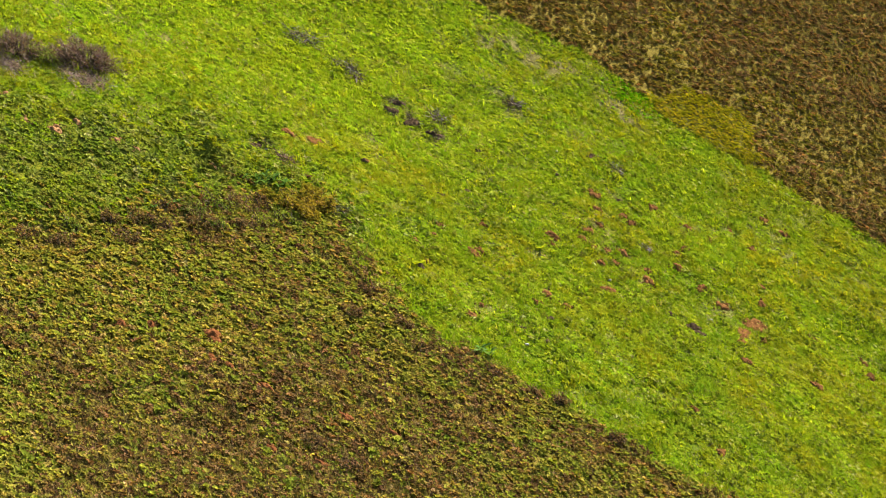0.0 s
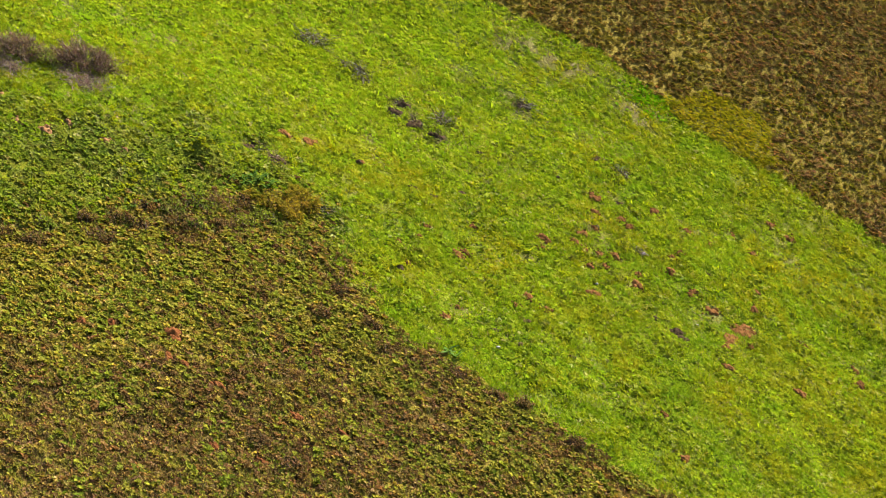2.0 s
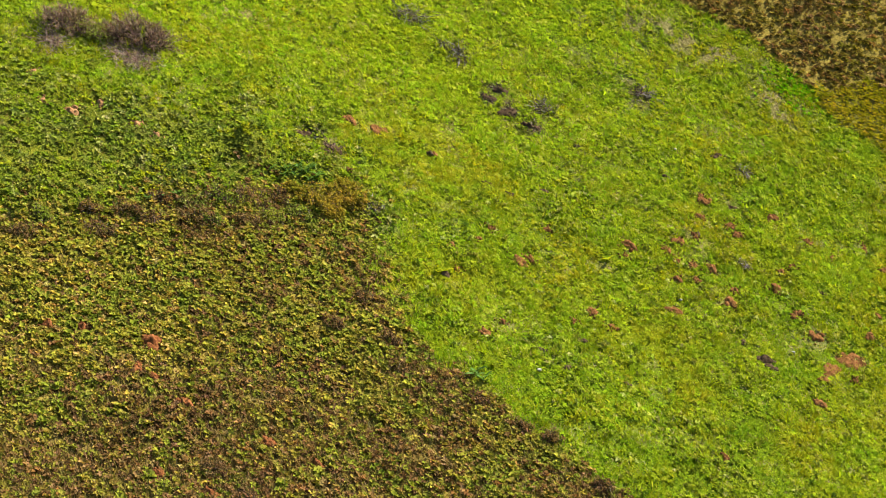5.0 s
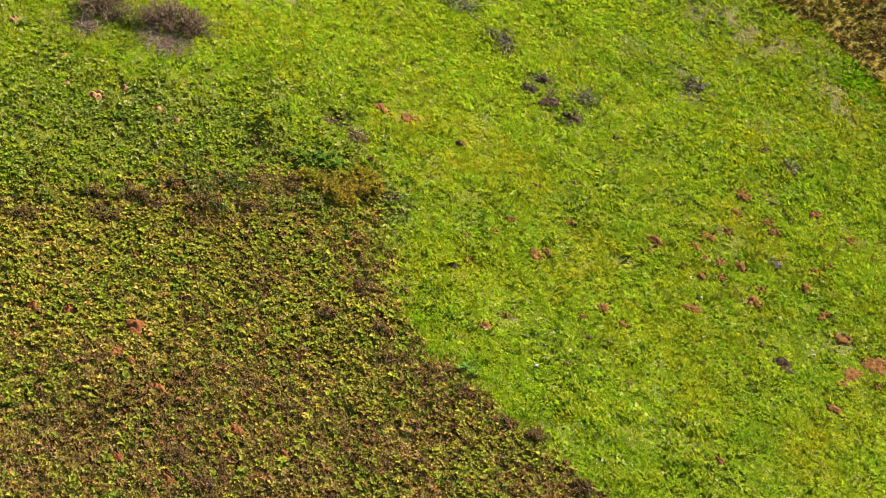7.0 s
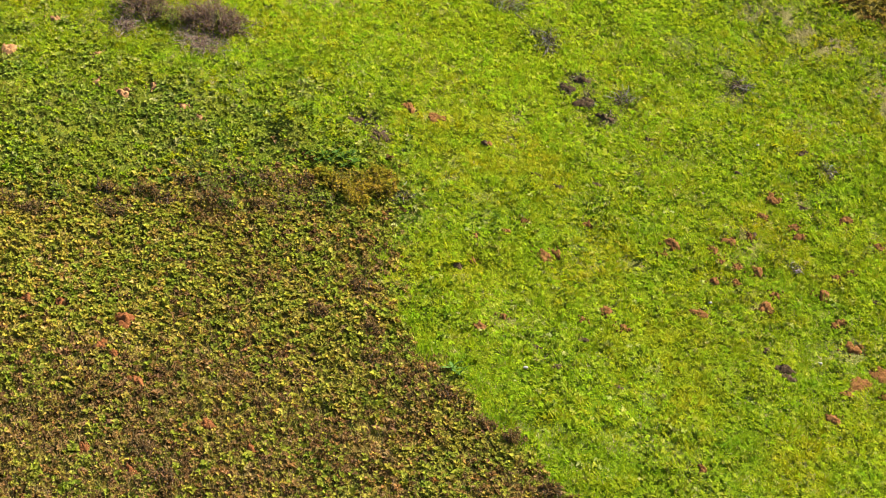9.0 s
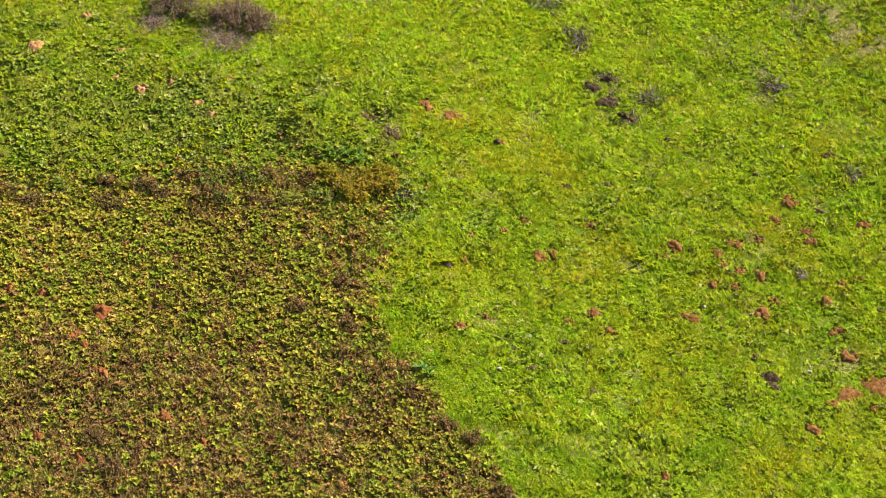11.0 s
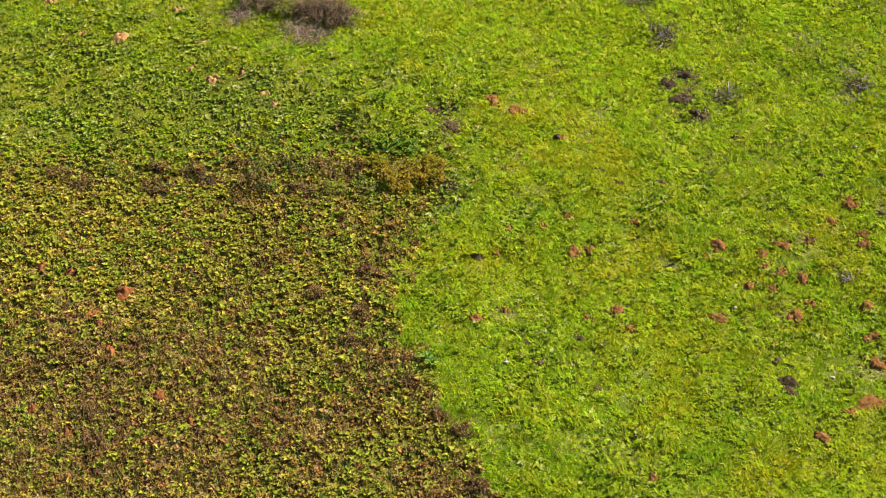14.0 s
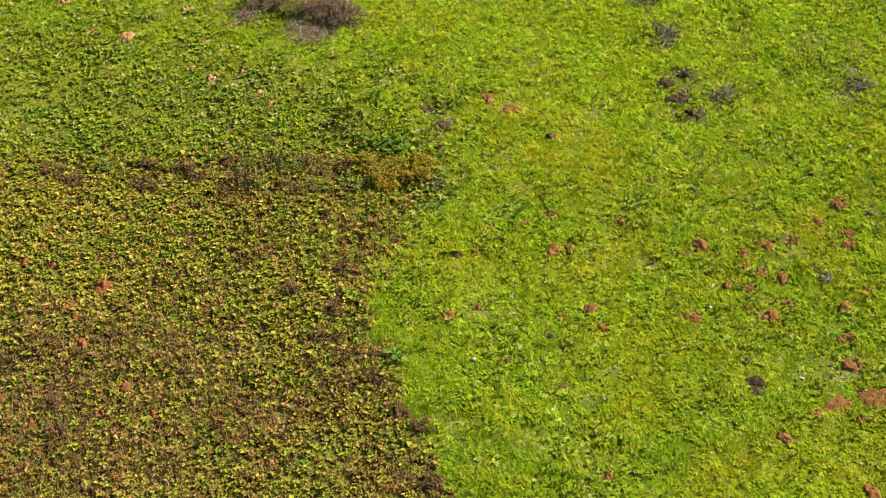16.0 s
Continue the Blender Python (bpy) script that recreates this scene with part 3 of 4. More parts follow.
def build_pasture():
    x, y = scatter(40, lambda x, y: np.where(zone(x, y) == 0, np.clip(0.5 * drift_noise(x, y, 0.4, 3) + 0.62, 0.2, 1) * thin_turf(x, y), 0.0))
    two_greens(x, y, lambda x, y: combed(x, y, 8, 0.10, (0.12, 0.23), (0.036, 0.070), 0.68, 1.40, 0.7), "turf_grass", [TURF, FRESH], "short bright green grazed turf on the slope", "grass")
    x, y = scatter(24.0, lambda x, y: np.where(zone(x, y) == 0, np.clip(2.0 * drift_noise(x, y, 0.5, 2) - 0.35 + 0.5 * (drift_noise(x, y, 2.4, 21) - 0.4), 0.08, 1) * thin_turf(x, y), 0.0))
    two_greens(x, y, lambda x, y: rosettes(x, y, 5, (0.10, 0.18), (0.07, 0.12), (-0.2, 0.3), 0.03), "pasture_herbs", [CLOVER, FRESH], "low leafy green herbs growing in the turf", "herbs")
    x, y = scatter(9.0, lambda x, y: np.where(zone(x, y) == 0, np.clip(2.4 * drift_noise(x, y, 1.1, 31) - 1.0, 0.06, 1) * np.where(y > 6, 0.7, 1.0), 0.0))
    v, f = rosettes(x, y, 8, (0.09, 0.19), (0.05, 0.09), (0.3, 1.3), 0.04)
    tagged(sheet("pasture_plants", v, f, [HERB]), "scattered leafy plants a little taller than the turf", "herbs", kind="stuff")
    x, y = scatter(40, lambda x, y: (zone(x, y) == 0) * np.exp(-((x - 23.2) ** 2 + (y - 14.6) ** 2) / 1.6))
    v, f = rosettes(x, y, 7, (0.09, 0.16), (0.06, 0.10), (0.0, 0.6), 0.04)
    tagged(sheet("lush_herbs", v, f, [LUSH]), "lush patch of vivid green leafy herbs", "herbs", kind="stuff")
    x, y = scatter(55.0, lambda x, y: (zone(x, y) == 0) * (zone(x - 0.75, y - 0.55) == 1) * (y < -3.5) * np.clip(1.8 * drift_noise(x, y, 0.8, 66) - 0.25, 0.05, 1))
    v, f = combed(x, y, 7, 0.08, (0.14, 0.26), (0.028, 0.050), 0.4, 1.2, 1.0)
    tagged(sheet("edge_grass", v, f, [EDGE]), "long lush green grass along the weedy field", "grass", kind="stuff")
    x, y = scatter(16.0, lambda x, y: np.where(zone(x, y) == 0, np.clip(2.5 * drift_noise(x, y, 2.3, 11) - 1.05 + 1.2 * (drift_noise(x, y, 0.7, 43) - 0.5) + bleached(x, y), 0.04, 1), 0.0))
    v, f = tuft_blades(x, y, 7, 0.07, (0.06, 0.15), (0.014, 0.032), 1.45, 0.6)
    x, y = scatter(75.0, lambda x, y: np.where(zone(x, y) == 0, np.clip((1 - thin_turf(x, y)) * 0.9 - 0.06, 0, 1), 0.0))
    w, g = tuft_blades(x, y, 6, 0.06, (0.06, 0.14), (0.018, 0.040), 1.45, 0.7)
    v, f, _ = join((v, f, 0), (w, g, 0))
    tagged(sheet("dry_grass", v, f, [STRAW]), "bleached dry grass stems among green turf", "dry grass", kind="stuff")
    x, y = scatter(70.0, lambda x, y: np.where(zone(x, y) == 4, 0.9, 0.0))
    v, f = rosettes(x, y, 6, (0.08, 0.17), (0.04, 0.08), (0.0, 0.9), 0.08)
    tagged(sheet("olive_herbs", v, f, [TONGUE_LEAF]), "thick olive yellow herbs at the edge of bracken", "herbs", kind="stuff")


def build_herbs():
    spot = lambda x, y, lo, k: np.clip(lo + k * (drift_noise(x, y, 0.55, 12) - 0.35) + 0.6 * (drift_noise(x, y, 1.7, 62) - 0.5), 0, 1)
    x, y = scatter(38, lambda x, y: np.where(zone(x, y) == 3, spot(x, y, 0.35, 1.6), np.where((zone(x, y) == 0) & (x < -2) & (y > 0), 0.42 * np.clip(1.8 * drift_noise(x, y, 1.0, 59) - 0.4, 0, 1) * np.clip((10.5 - y) / 4, 0, 1), 0.0)))
    a = rosettes(x, y, 7, (0.11, 0.23), (0.08, 0.14), (0.0, 0.9), 0.04)
    x, y = scatter(44, lambda x, y: np.where(zone(x, y) == 3, 0.85, 0.0))
    b = combed(x, y, 6, 0.07, (0.10, 0.22), (0.026, 0.048))
    x, y = scatter(9.0, lambda x, y: np.where(zone(x, y) == 3, np.clip(3.0 * drift_noise(x, y, 1.5, 13) - 1.25, 0, 1), 0.0))
    c = combed(x, y, 7, 0.10, (0.14, 0.30), (0.016, 0.034), 0.5, 1.35, 0.9)
    x, y = scatter(16.0, lambda x, y: np.where(zone(x, y) == 3, np.clip(2.6 * drift_noise(x, y, 0.8, 17) - 1.0 + 0.5 * np.exp(-np.abs(y + 1.0 - 0.25 * (x + 14))), 0, 1), 0.0))
    d = leafy_plants(x, y, 9, (0.06, 0.18), (0.10, 0.19), (0.07, 0.13), 0.4)
    x, y = scatter(7.0, lambda x, y: np.where(zone(x, y) == 3, np.exp(-((y + 0.6 - 0.22 * (x + 12)) / 1.6) ** 2), 0.0))
    e = leafy_plants(x, y, 9, (0.06, 0.18), (0.10, 0.18), (0.07, 0.13), 0.4)
    v, f, s = join((*a, 0), (*b, 1), (*c, 2), (*d, 3), (*e, 4))
    tagged(sheet("rank_herbs", v, f, [HERB, HERB, TANGLE, CLOVER, WEED], s), "rough dark green leafy herbs on the bank", "herbs", kind="stuff")


# ---- weedy fields ----
def leafy_plants(x, y, count, tall, length, width, top=0.45):
    """Upright weeds: leaves in turns round a thin stem, most of them near its top."""
    m, n = len(x), len(x) * count
    h = np.repeat(rs.uniform(*tall, m), count)
    at = top + (1 - top) * np.tile(np.linspace(0, 1, count), m) + rs.normal(0, 0.03, n)
    lean_a, lean_r = np.repeat(rs.uniform(0, 2 * np.pi, m), count), np.repeat(rs.uniform(0, 0.25, m), count)
    zz = np.repeat(height(x, y), count)
    turn = np.tile(np.arange(count) * 2.4, m) + np.repeat(rs.uniform(0, 6.28, m), count)
    root = np.stack([np.repeat(x, count) + lean_r * h * at * np.cos(lean_a) + rs.normal(0, 0.025, n),
                     np.repeat(y, count) + lean_r * h * at * np.sin(lean_a) + rs.normal(0, 0.025, n), zz + h * at], 1)
    size = np.repeat(np.clip(np.exp(rs.normal(-0.02, 0.30, m)), 0.5, 1.45), count) * (1.25 - 0.5 * at)
    v, f = leaves(root, turn, rs.uniform(-0.4, 0.9, n), size * rs.uniform(*length, n), size * rs.uniform(*width, n), lie=0.7)
    # the stem: thin slivers from leaf to leaf, down to the ground
    side = root + np.array([0.008, 0.004, 0])
    low = root.reshape(m, count, 3)[:, 0] - np.stack([0 * x, 0 * x, (h * at).reshape(m, count)[:, 0] + 0.02], 1)
    v = np.concatenate([v, side, low])
    k = np.arange(n, dtype=np.int32).reshape(m, count)
    a, b = k[:, :-1].ravel(), k[:, 1:].ravel()
    foot = 5 * n + np.arange(m, dtype=np.int32)
    return v, np.concatenate([f, np.stack([4 * a, 4 * b, 4 * n + a], 1), np.stack([foot, 4 * k[:, 0], 4 * n + k[:, 0]], 1)])


def stalks(x, y, count, spread, length, width, lean=0.35):
    n = len(x) * count
    u, v = np.repeat(x, count) + rs.normal(0, spread, n), np.repeat(y, count) + rs.normal(0, spread, n)
    return blades(u, v, height(u, v) - 0.02, rs.uniform(0, 6.28, n), np.abs(rs.normal(0, lean, n)), rs.uniform(*length, n), rs.uniform(*width, n))


def build_weeds(name, number, label, leafy, density, size=1.0):
    here = lambda x, y: zone(x, y) == number
    thick = lambda x, y: np.clip(0.35 + 1.2 * drift_noise(x, y, 0.55, 14) + 0.8 * (drift_noise(x, y, 1.5, 63) - 0.5), 0.1, 1)
    x, y = scatter(density * 0.80, lambda x, y: here(x, y) * (1 - 0.8 * withered(x, y)) * thick(x, y))
    a = leafy_plants(x, y, 8, (0.06, 0.17), (0.15 * size, 0.25 * size), (0.12 * size, 0.20 * size), 0.4)
    x, y = scatter(density * 0.75, lambda x, y: here(x, y) * (0.95 - 0.45 * withered(x, y)))
    k = (rs.rand(len(x)) < golden(x, y)) & (number == 1)
    b, e = (leafy_plants(x[m], y[m], 7, (0.05, 0.15), (0.14 * size, 0.23 * size), (0.09 * size, 0.16 * size), 0.3) for m in (~k, k))
    x, y = scatter(density * 0.7, lambda x, y: here(x, y) * (0.12 + 0.88 * withered(x, y)))
    c = leafy_plants(x, y, 8, (0.06, 0.20), (0.13, 0.22), (0.08, 0.14), 0.25)
    x, y = scatter(density * 0.55, lambda x, y: here(x, y) * withered(x, y))
    d = stalks(x, y, 5, 0.08, (0.18, 0.46), (0.014, 0.030), 0.55)
    x, y = scatter(density * (1.3 if number == 1 else 0.8), lambda x, y: here(x, y) * (0.3 + 0.7 * withered(x, y)))
    g = combed(x, y, 5, 0.10, (0.14, 0.34), (0.024, 0.050), 0.6, 1.4, 2.5)
    v, f, s = join((*a, 0), (*b, 1), (*c, 2), (*d, 3), (*e, 4), (*g, 5))
    tagged(sheet(name, v, f, [leafy, BRACKEN if number == 2 else WEED_GREEN, DEAD_LEAF, STALK, GOLD, TANGLE], s), label, "weeds", kind="stuff")


build_pasture()
build_herbs()
build_weeds("weed_field", 1, "dense yellow-green and withered brown autumn weeds", WEED, 29)
build_weeds("far_weed_field", 2, "brown and olive autumn bracken beyond the pasture", BRACKEN, 20, 0.68)


# ---- things ----
def part(name, verts, faces, material, parent, label="", slots=None, smooth=False):
    mats = material if isinstance(material, list) else [material]
    ob = sheet(name, verts, faces, mats, slots, parent, smooth)
    return tagged(ob, label) if label else ob


def root_at(name, x, y, label, category, group=""):
    ob = new(name)
    ob.empty_display_size = 0.1
    ob.location = (x, y, float(height(x, y)))
    return tagged(ob, label, category, group)


def heap_arrays(x, y, a, b, turn, high, seed, rings=6, around=18):
    """A lumpy heap or patch that follows the slope, round the point x, y, about its own middle."""
    r = np.random.RandomState(seed)
    c, s = math.cos(turn), math.sin(turn)
    w = 2 * np.pi * np.arange(around) / around
    edge = 1 + 0.16 * np.sin(2 * w + r.rand() * 6) + 0.14 * np.sin(3 * w + r.rand() * 6) + 0.22 * r.uniform(-1, 1, around)
    z0 = float(height(x, y))
    vs = []
    for k in range(1, rings + 1):
        q = k / rings
        p, o = a * q * edge * np.cos(w), b * q * edge * np.sin(w)
        u, v = p * c - o * s, p * s + o * c
        z = height(x + u, y + v) - z0 + high * (1 - q * q) ** 0.8 * (1 + 0.9 * (drift_noise(x + u, y + v, 0.13, seed) - 0.5)) + 0.10 * (drift_noise(x + u, y + v, 0.09, seed + 1) - 0.5) * (k < rings) + (0.012 if k < rings else -0.05)
        vs.append(np.stack([u, v, z], 1))
    vs.append(np.array([[0, 0, high + 0.012]]))
    v = np.concatenate(vs)
    f = []
    for k in range(rings - 1):
        for i in range(around):
            j = (i + 1) % around
            p, q = k * around, (k + 1) * around
            f += [(p + i, q + i, q + j), (p + i, q + j, p + j)]
    f += [(rings * around, i, (i + 1) % around) for i in range(around)]
    return v, np.array(f)


def lump_mesh(name, material, seed, size=1.0):
    bm = bmesh.new()
    bmesh.ops.create_icosphere(bm, subdivisions=1, radius=size)
    r = random.Random(seed)
    for v in bm.verts:
        v.co *= r.uniform(0.72, 1.2)
        v.co.z *= 0.7
    me = bpy.data.meshes.new(name)
    bm.to_mesh(me)
    bm.free()
    me.materials.append(material)
    return me


CLODS = {m.name: [lump_mesh("clod", m, k, 0.05) for k in range(3)] for m in (SOIL, RED_SOIL, CLAY)}


def heap(x, y, radius, material, label, group, seed, high=0.30, spread=1.12, lobes=3):
    """Loose earth: a few low lobes thrown up side by side, with clods round them."""
    radius *= spread
    base = root_at("soil_heap", x, y, label, "molehill", group)
    r = random.Random(seed)
    pieces = []
    for k in range(lobes):
        w, d = r.uniform(0, 6.28), radius * (0.0 if k == 0 else r.uniform(0.35, 0.85))
        u, o, a = d * math.cos(w), 0.8 * d * math.sin(w), radius * (0.72 if k == 0 else r.uniform(0.32, 0.6))
        v, f = heap_arrays(x + u, y + o, a, a * r.uniform(0.6, 0.95), r.uniform(0, 3.1), a * high * r.uniform(0.8, 1.4), seed + 700 * k)
        pieces.append((v + np.array([u, o, float(height(x + u, y + o) - height(x, y))]), f, 0))
    v, f, _ = join(*pieces)
    part("earth", v, f, material, base)
    for k in range(6 + int(radius * 16)):
        w, d = r.uniform(0, 6.28), radius * r.uniform(0.45, 1.5)
        u, o = d * math.cos(w), d * math.sin(w)
        clod = new("clod", CLODS[material.name][k % 3])
        clod.parent = base
        clod.location = (u, o, float(height(x + u, y + o) - height(x, y)) + 0.03)
        clod.rotation_euler = (r.uniform(0, 6), r.uniform(0, 6), r.uniform(0, 6))
        clod.scale = (r.uniform(0.5, 1.4),) * 3


for k, (x, y, r) in enumerate(HEAPS + HEAPS_LOW):
    heap(x, y, r, SOIL, "small heap of crumbly reddish brown earth in turf", "molehills in the pasture", k + 1)
for k, (x, y, r) in enumerate(CLAY_HEAPS):
    heap(x, y, r, CLAY, "heap of pale orange clay on the herb slope", "clay heaps on the bank", k + 101)
for k, (x, y, r) in enumerate(WEED_HEAPS):
    heap(x, y, r, RED_SOIL, "rounded red earth heap standing among withered weeds", "heaps in the weedy field", k + 201, 0.42, 1.05, 2)

for k, (x, y, a, b, w) in enumerate(BARE + PEAT_AND_SHADE + SCUFFS):
    # dark ones: earth, and one tussock's shade put into peat colour
    dark = k >= len(BARE)
    base = root_at("ground_patch", x, y, "dark patch of trodden earth, in one place painted tussock shade" if dark else "flat patch of bare reddish earth in turf", "bare earth")
    v, f = heap_arrays(x, y, a, b, radians(w), 0.15 if len(BARE) <= k < len(BARE) + len(PEAT_AND_SHADE) else 0.05, 300 + k, 7, 24)
    part("earth", v, f, PEAT if dark else SOIL, base)


def tubes(paths, r0, r1):
    """Thin three-sided twigs along rows of points: paths has the shape (twigs, points, 3)."""
    n, m, _ = paths.shape
    d = np.gradient(paths, axis=1)
    d /= np.linalg.norm(d, axis=2, keepdims=True) + 1e-9
    side = np.cross(d, np.array([0.31, 0.17, 0.93]))
    side /= np.linalg.norm(side, axis=2, keepdims=True) + 1e-9
    other = np.cross(d, side)
    r = np.linspace(1, 0, m)[None, :, None] * (np.asarray(r0) - r1)[:, None, None] + r1
    ring = [paths + r * (math.cos(a) * side + math.sin(a) * other) for a in (0, 2.094, 4.189)]
    v = np.stack(ring, 2).reshape(-1, 3)
    f = []
    base = np.arange(n) * m * 3
    for k in range(m - 1):
        for i in range(3):
            j = (i + 1) % 3
            p, q = base + 3 * k, base + 3 * k + 3
            f += [np.stack([p + i, p + j, q + j], 1), np.stack([p + i, q + j, q + i], 1)]
    return v, np.concatenate(f)


def bush_paths(r, count, radius, high, points=5, flat=0.5, sway=0.10, broad=0.30):
    """Branches that spread from the middle and bend outwards."""
    w = r.uniform(0, 2 * np.pi, count)
    reach = radius * r.uniform(0.35, 1.0, count) * (1.25 - broad)
    top = high * r.uniform(0.25, 1.0, count) * (1 - flat * (reach / radius) ** 2)
    foot = radius * broad * np.sqrt(r.rand(count))
    fa = r.uniform(0, 2 * np.pi, count)
    t = np.linspace(0, 1, points)[None]
    x = 1.25 * (foot * np.cos(fa))[:, None] + (reach * np.cos(w))[:, None] * t ** 1.2
    y = 0.8 * (foot * np.sin(fa))[:, None] + (reach * np.sin(w))[:, None] * t ** 1.2
    z = top[:, None] * (1 - (1 - t) ** 1.7)
    z = z * (0.55 + 0.9 * drift_noise(50 * radius + x[:, :1], 30 * high + y[:, :1], 0.45 * radius, 3))
    p = np.stack([x, y, z], 2)
    p[:, 1:] += r.normal(0, sway * radius, (count, points - 1, 3)) * 0.6
    return p


def on_slope(p, x, y):
    """Lay points that stand on a level plane onto the slope round x, y."""
    p = p.copy()
    p[..., 2] += height(x + p[..., 0], y + p[..., 1]) - float(height(x, y))
    return p


def bush(name, x, y, radius, high, label, category, group, seed, wood, branches, twigs, leaf=None, leaf_count=0, leaf_size=(0.05, 0.10), leaf_label="", broad=0.30, pale=None, stiff=1.0):
    r = np.random.RandomState(seed)
    base = root_at(name, x, y, label, category, group)
    main = bush_paths(r, branches, radius, high, broad=broad)
    v, f = tubes(on_slope(main, x, y), r.uniform(0.012, 0.022, branches) * (0.7 + high * 0.5), 0.005)
    tagged(part("stem_tangle", v, f, wood, base), kind="stuff")
    pick, at = r.randint(0, branches, twigs), r.uniform(0.35, 1.0, twigs) * 3.99
    i = at.astype(int)
    start = main[pick, i] + (main[pick, i + 1] - main[pick, i]) * (at - i)[:, None]
    way = r.normal(0, 1, (twigs, 3)) + np.array([0, 0, 0.9])
    way /= np.linalg.norm(way, axis=1, keepdims=True)
    size = min(radius, 0.6) * r.uniform(0.12, 0.36, twigs) * stiff
    t = np.linspace(0, 1, 3)
    p = start[:, None] + way[:, None] * size[:, None, None] * t[None, :, None] + r.normal(0, 0.02, (twigs, 3, 3)) * (t[None, :, None] > 0)
    p[..., 2] = np.maximum(p[..., 2], 0.01)
    v, f = tubes(on_slope(p, x, y), r.uniform(0.007, 0.013, twigs) * stiff ** 0.5, 0.004)
    tagged(part("crown", v, f, pale or wood, base), kind="stuff")
    if leaf_count:
        ends = p[r.randint(0, twigs, leaf_count), r.randint(1, 3, leaf_count)] + r.normal(0, 0.05 * radius, (leaf_count, 3))
        ends[:, 2] = np.maximum(ends[:, 2], 0.03)
        v, f = leaves(on_slope(ends, x, y), r.uniform(0, 6.28, leaf_count), r.uniform(-0.6, 0.8, leaf_count), r.uniform(*leaf_size, leaf_count), r.uniform(*leaf_size, leaf_count) * 0.5)
        part("foliage", v, f, leaf, base, leaf_label)
    return base


def dome_shrub(x, y, rx, ry, high, label, seed, branches, twigs, wood, crown, leaf=None, leaf_count=0, leaf_label=""):
    """A broad rounded shrub: branches fan out from its foot to an uneven dome, and twigs fan out from them."""
    r = np.random.RandomState(seed)
    base = root_at("shrub", x, y, label, "shrub", "shrubs on the hill shoulder")
    a, c = r.uniform(0, 2 * np.pi, branches), r.uniform(0.0, 1.0, branches) ** 0.8
    q = np.sqrt(1 - c * c)
    lump = (0.55 + 0.75 * drift_noise(3 * np.cos(a) + 2 * c + seed, 3 * np.sin(a), 0.9, 71)) * r.uniform(0.75, 1.05, branches)
    end = np.stack([rx * q * np.cos(a), ry * q * np.sin(a), high * (0.12 + 0.88 * c)], 1) * lump[:, None]
    foot = end * np.array([1, 1, 0]) * r.uniform(0.15, 0.6, branches)[:, None]
    t = np.linspace(0, 1, 6)[None, :, None]
    main = foot[:, None] + (end - foot)[:, None] * np.concatenate([t, t, np.sin(t * np.pi / 2)], 2)
    main[:, 1:] += r.normal(0, 0.05, (branches, 5, 3)) * rx * 0.7
    main[..., 2] = np.maximum(main[..., 2], 0.0)
    v, f = tubes(on_slope(main, x, y), r.uniform(0.012, 0.026, branches), 0.006)
    tagged(part("stem_tangle", v, f, wood, base), kind="stuff")
    pick, at = r.randint(0, branches, twigs), r.uniform(0.35, 1.0, twigs) * 4.99
    i = at.astype(int)
    start = main[pick, i] + (main[pick, i + 1] - main[pick, i]) * (at - i)[:, None]
    way = end[pick] / np.array([rx, ry, high]) * 0.9 + r.normal(0, 0.6, (twigs, 3)) + np.array([0, 0, 0.25])
    way /= np.linalg.norm(way, axis=1, keepdims=True)
    t = np.linspace(0, 1, 3)
    p = start[:, None] + way[:, None] * r.uniform(0.12, 0.38, twigs)[:, None, None] * t[None, :, None] + r.normal(0, 0.025, (twigs, 3, 3)) * (t[None, :, None] > 0)
    p[..., 2] = np.maximum(p[..., 2], 0.01)
    v, f = tubes(on_slope(p, x, y), r.uniform(0.007, 0.014, twigs), 0.004)
    tagged(part("crown", v, f, crown, base), kind="stuff")
    if leaf_count:
        ends = p[r.randint(0, twigs, leaf_count), r.randint(1, 3, leaf_count)] + r.normal(0, 0.05, (leaf_count, 3))
        ends[:, 2] = np.maximum(ends[:, 2], 0.03)
        v, f = leaves(on_slope(ends, x, y), r.uniform(0, 6.28, leaf_count), r.uniform(-0.6, 0.8, leaf_count), r.uniform(0.06, 0.14, leaf_count), r.uniform(0.03, 0.07, leaf_count))
        part("foliage", v, f, leaf, base, leaf_label)
    return base


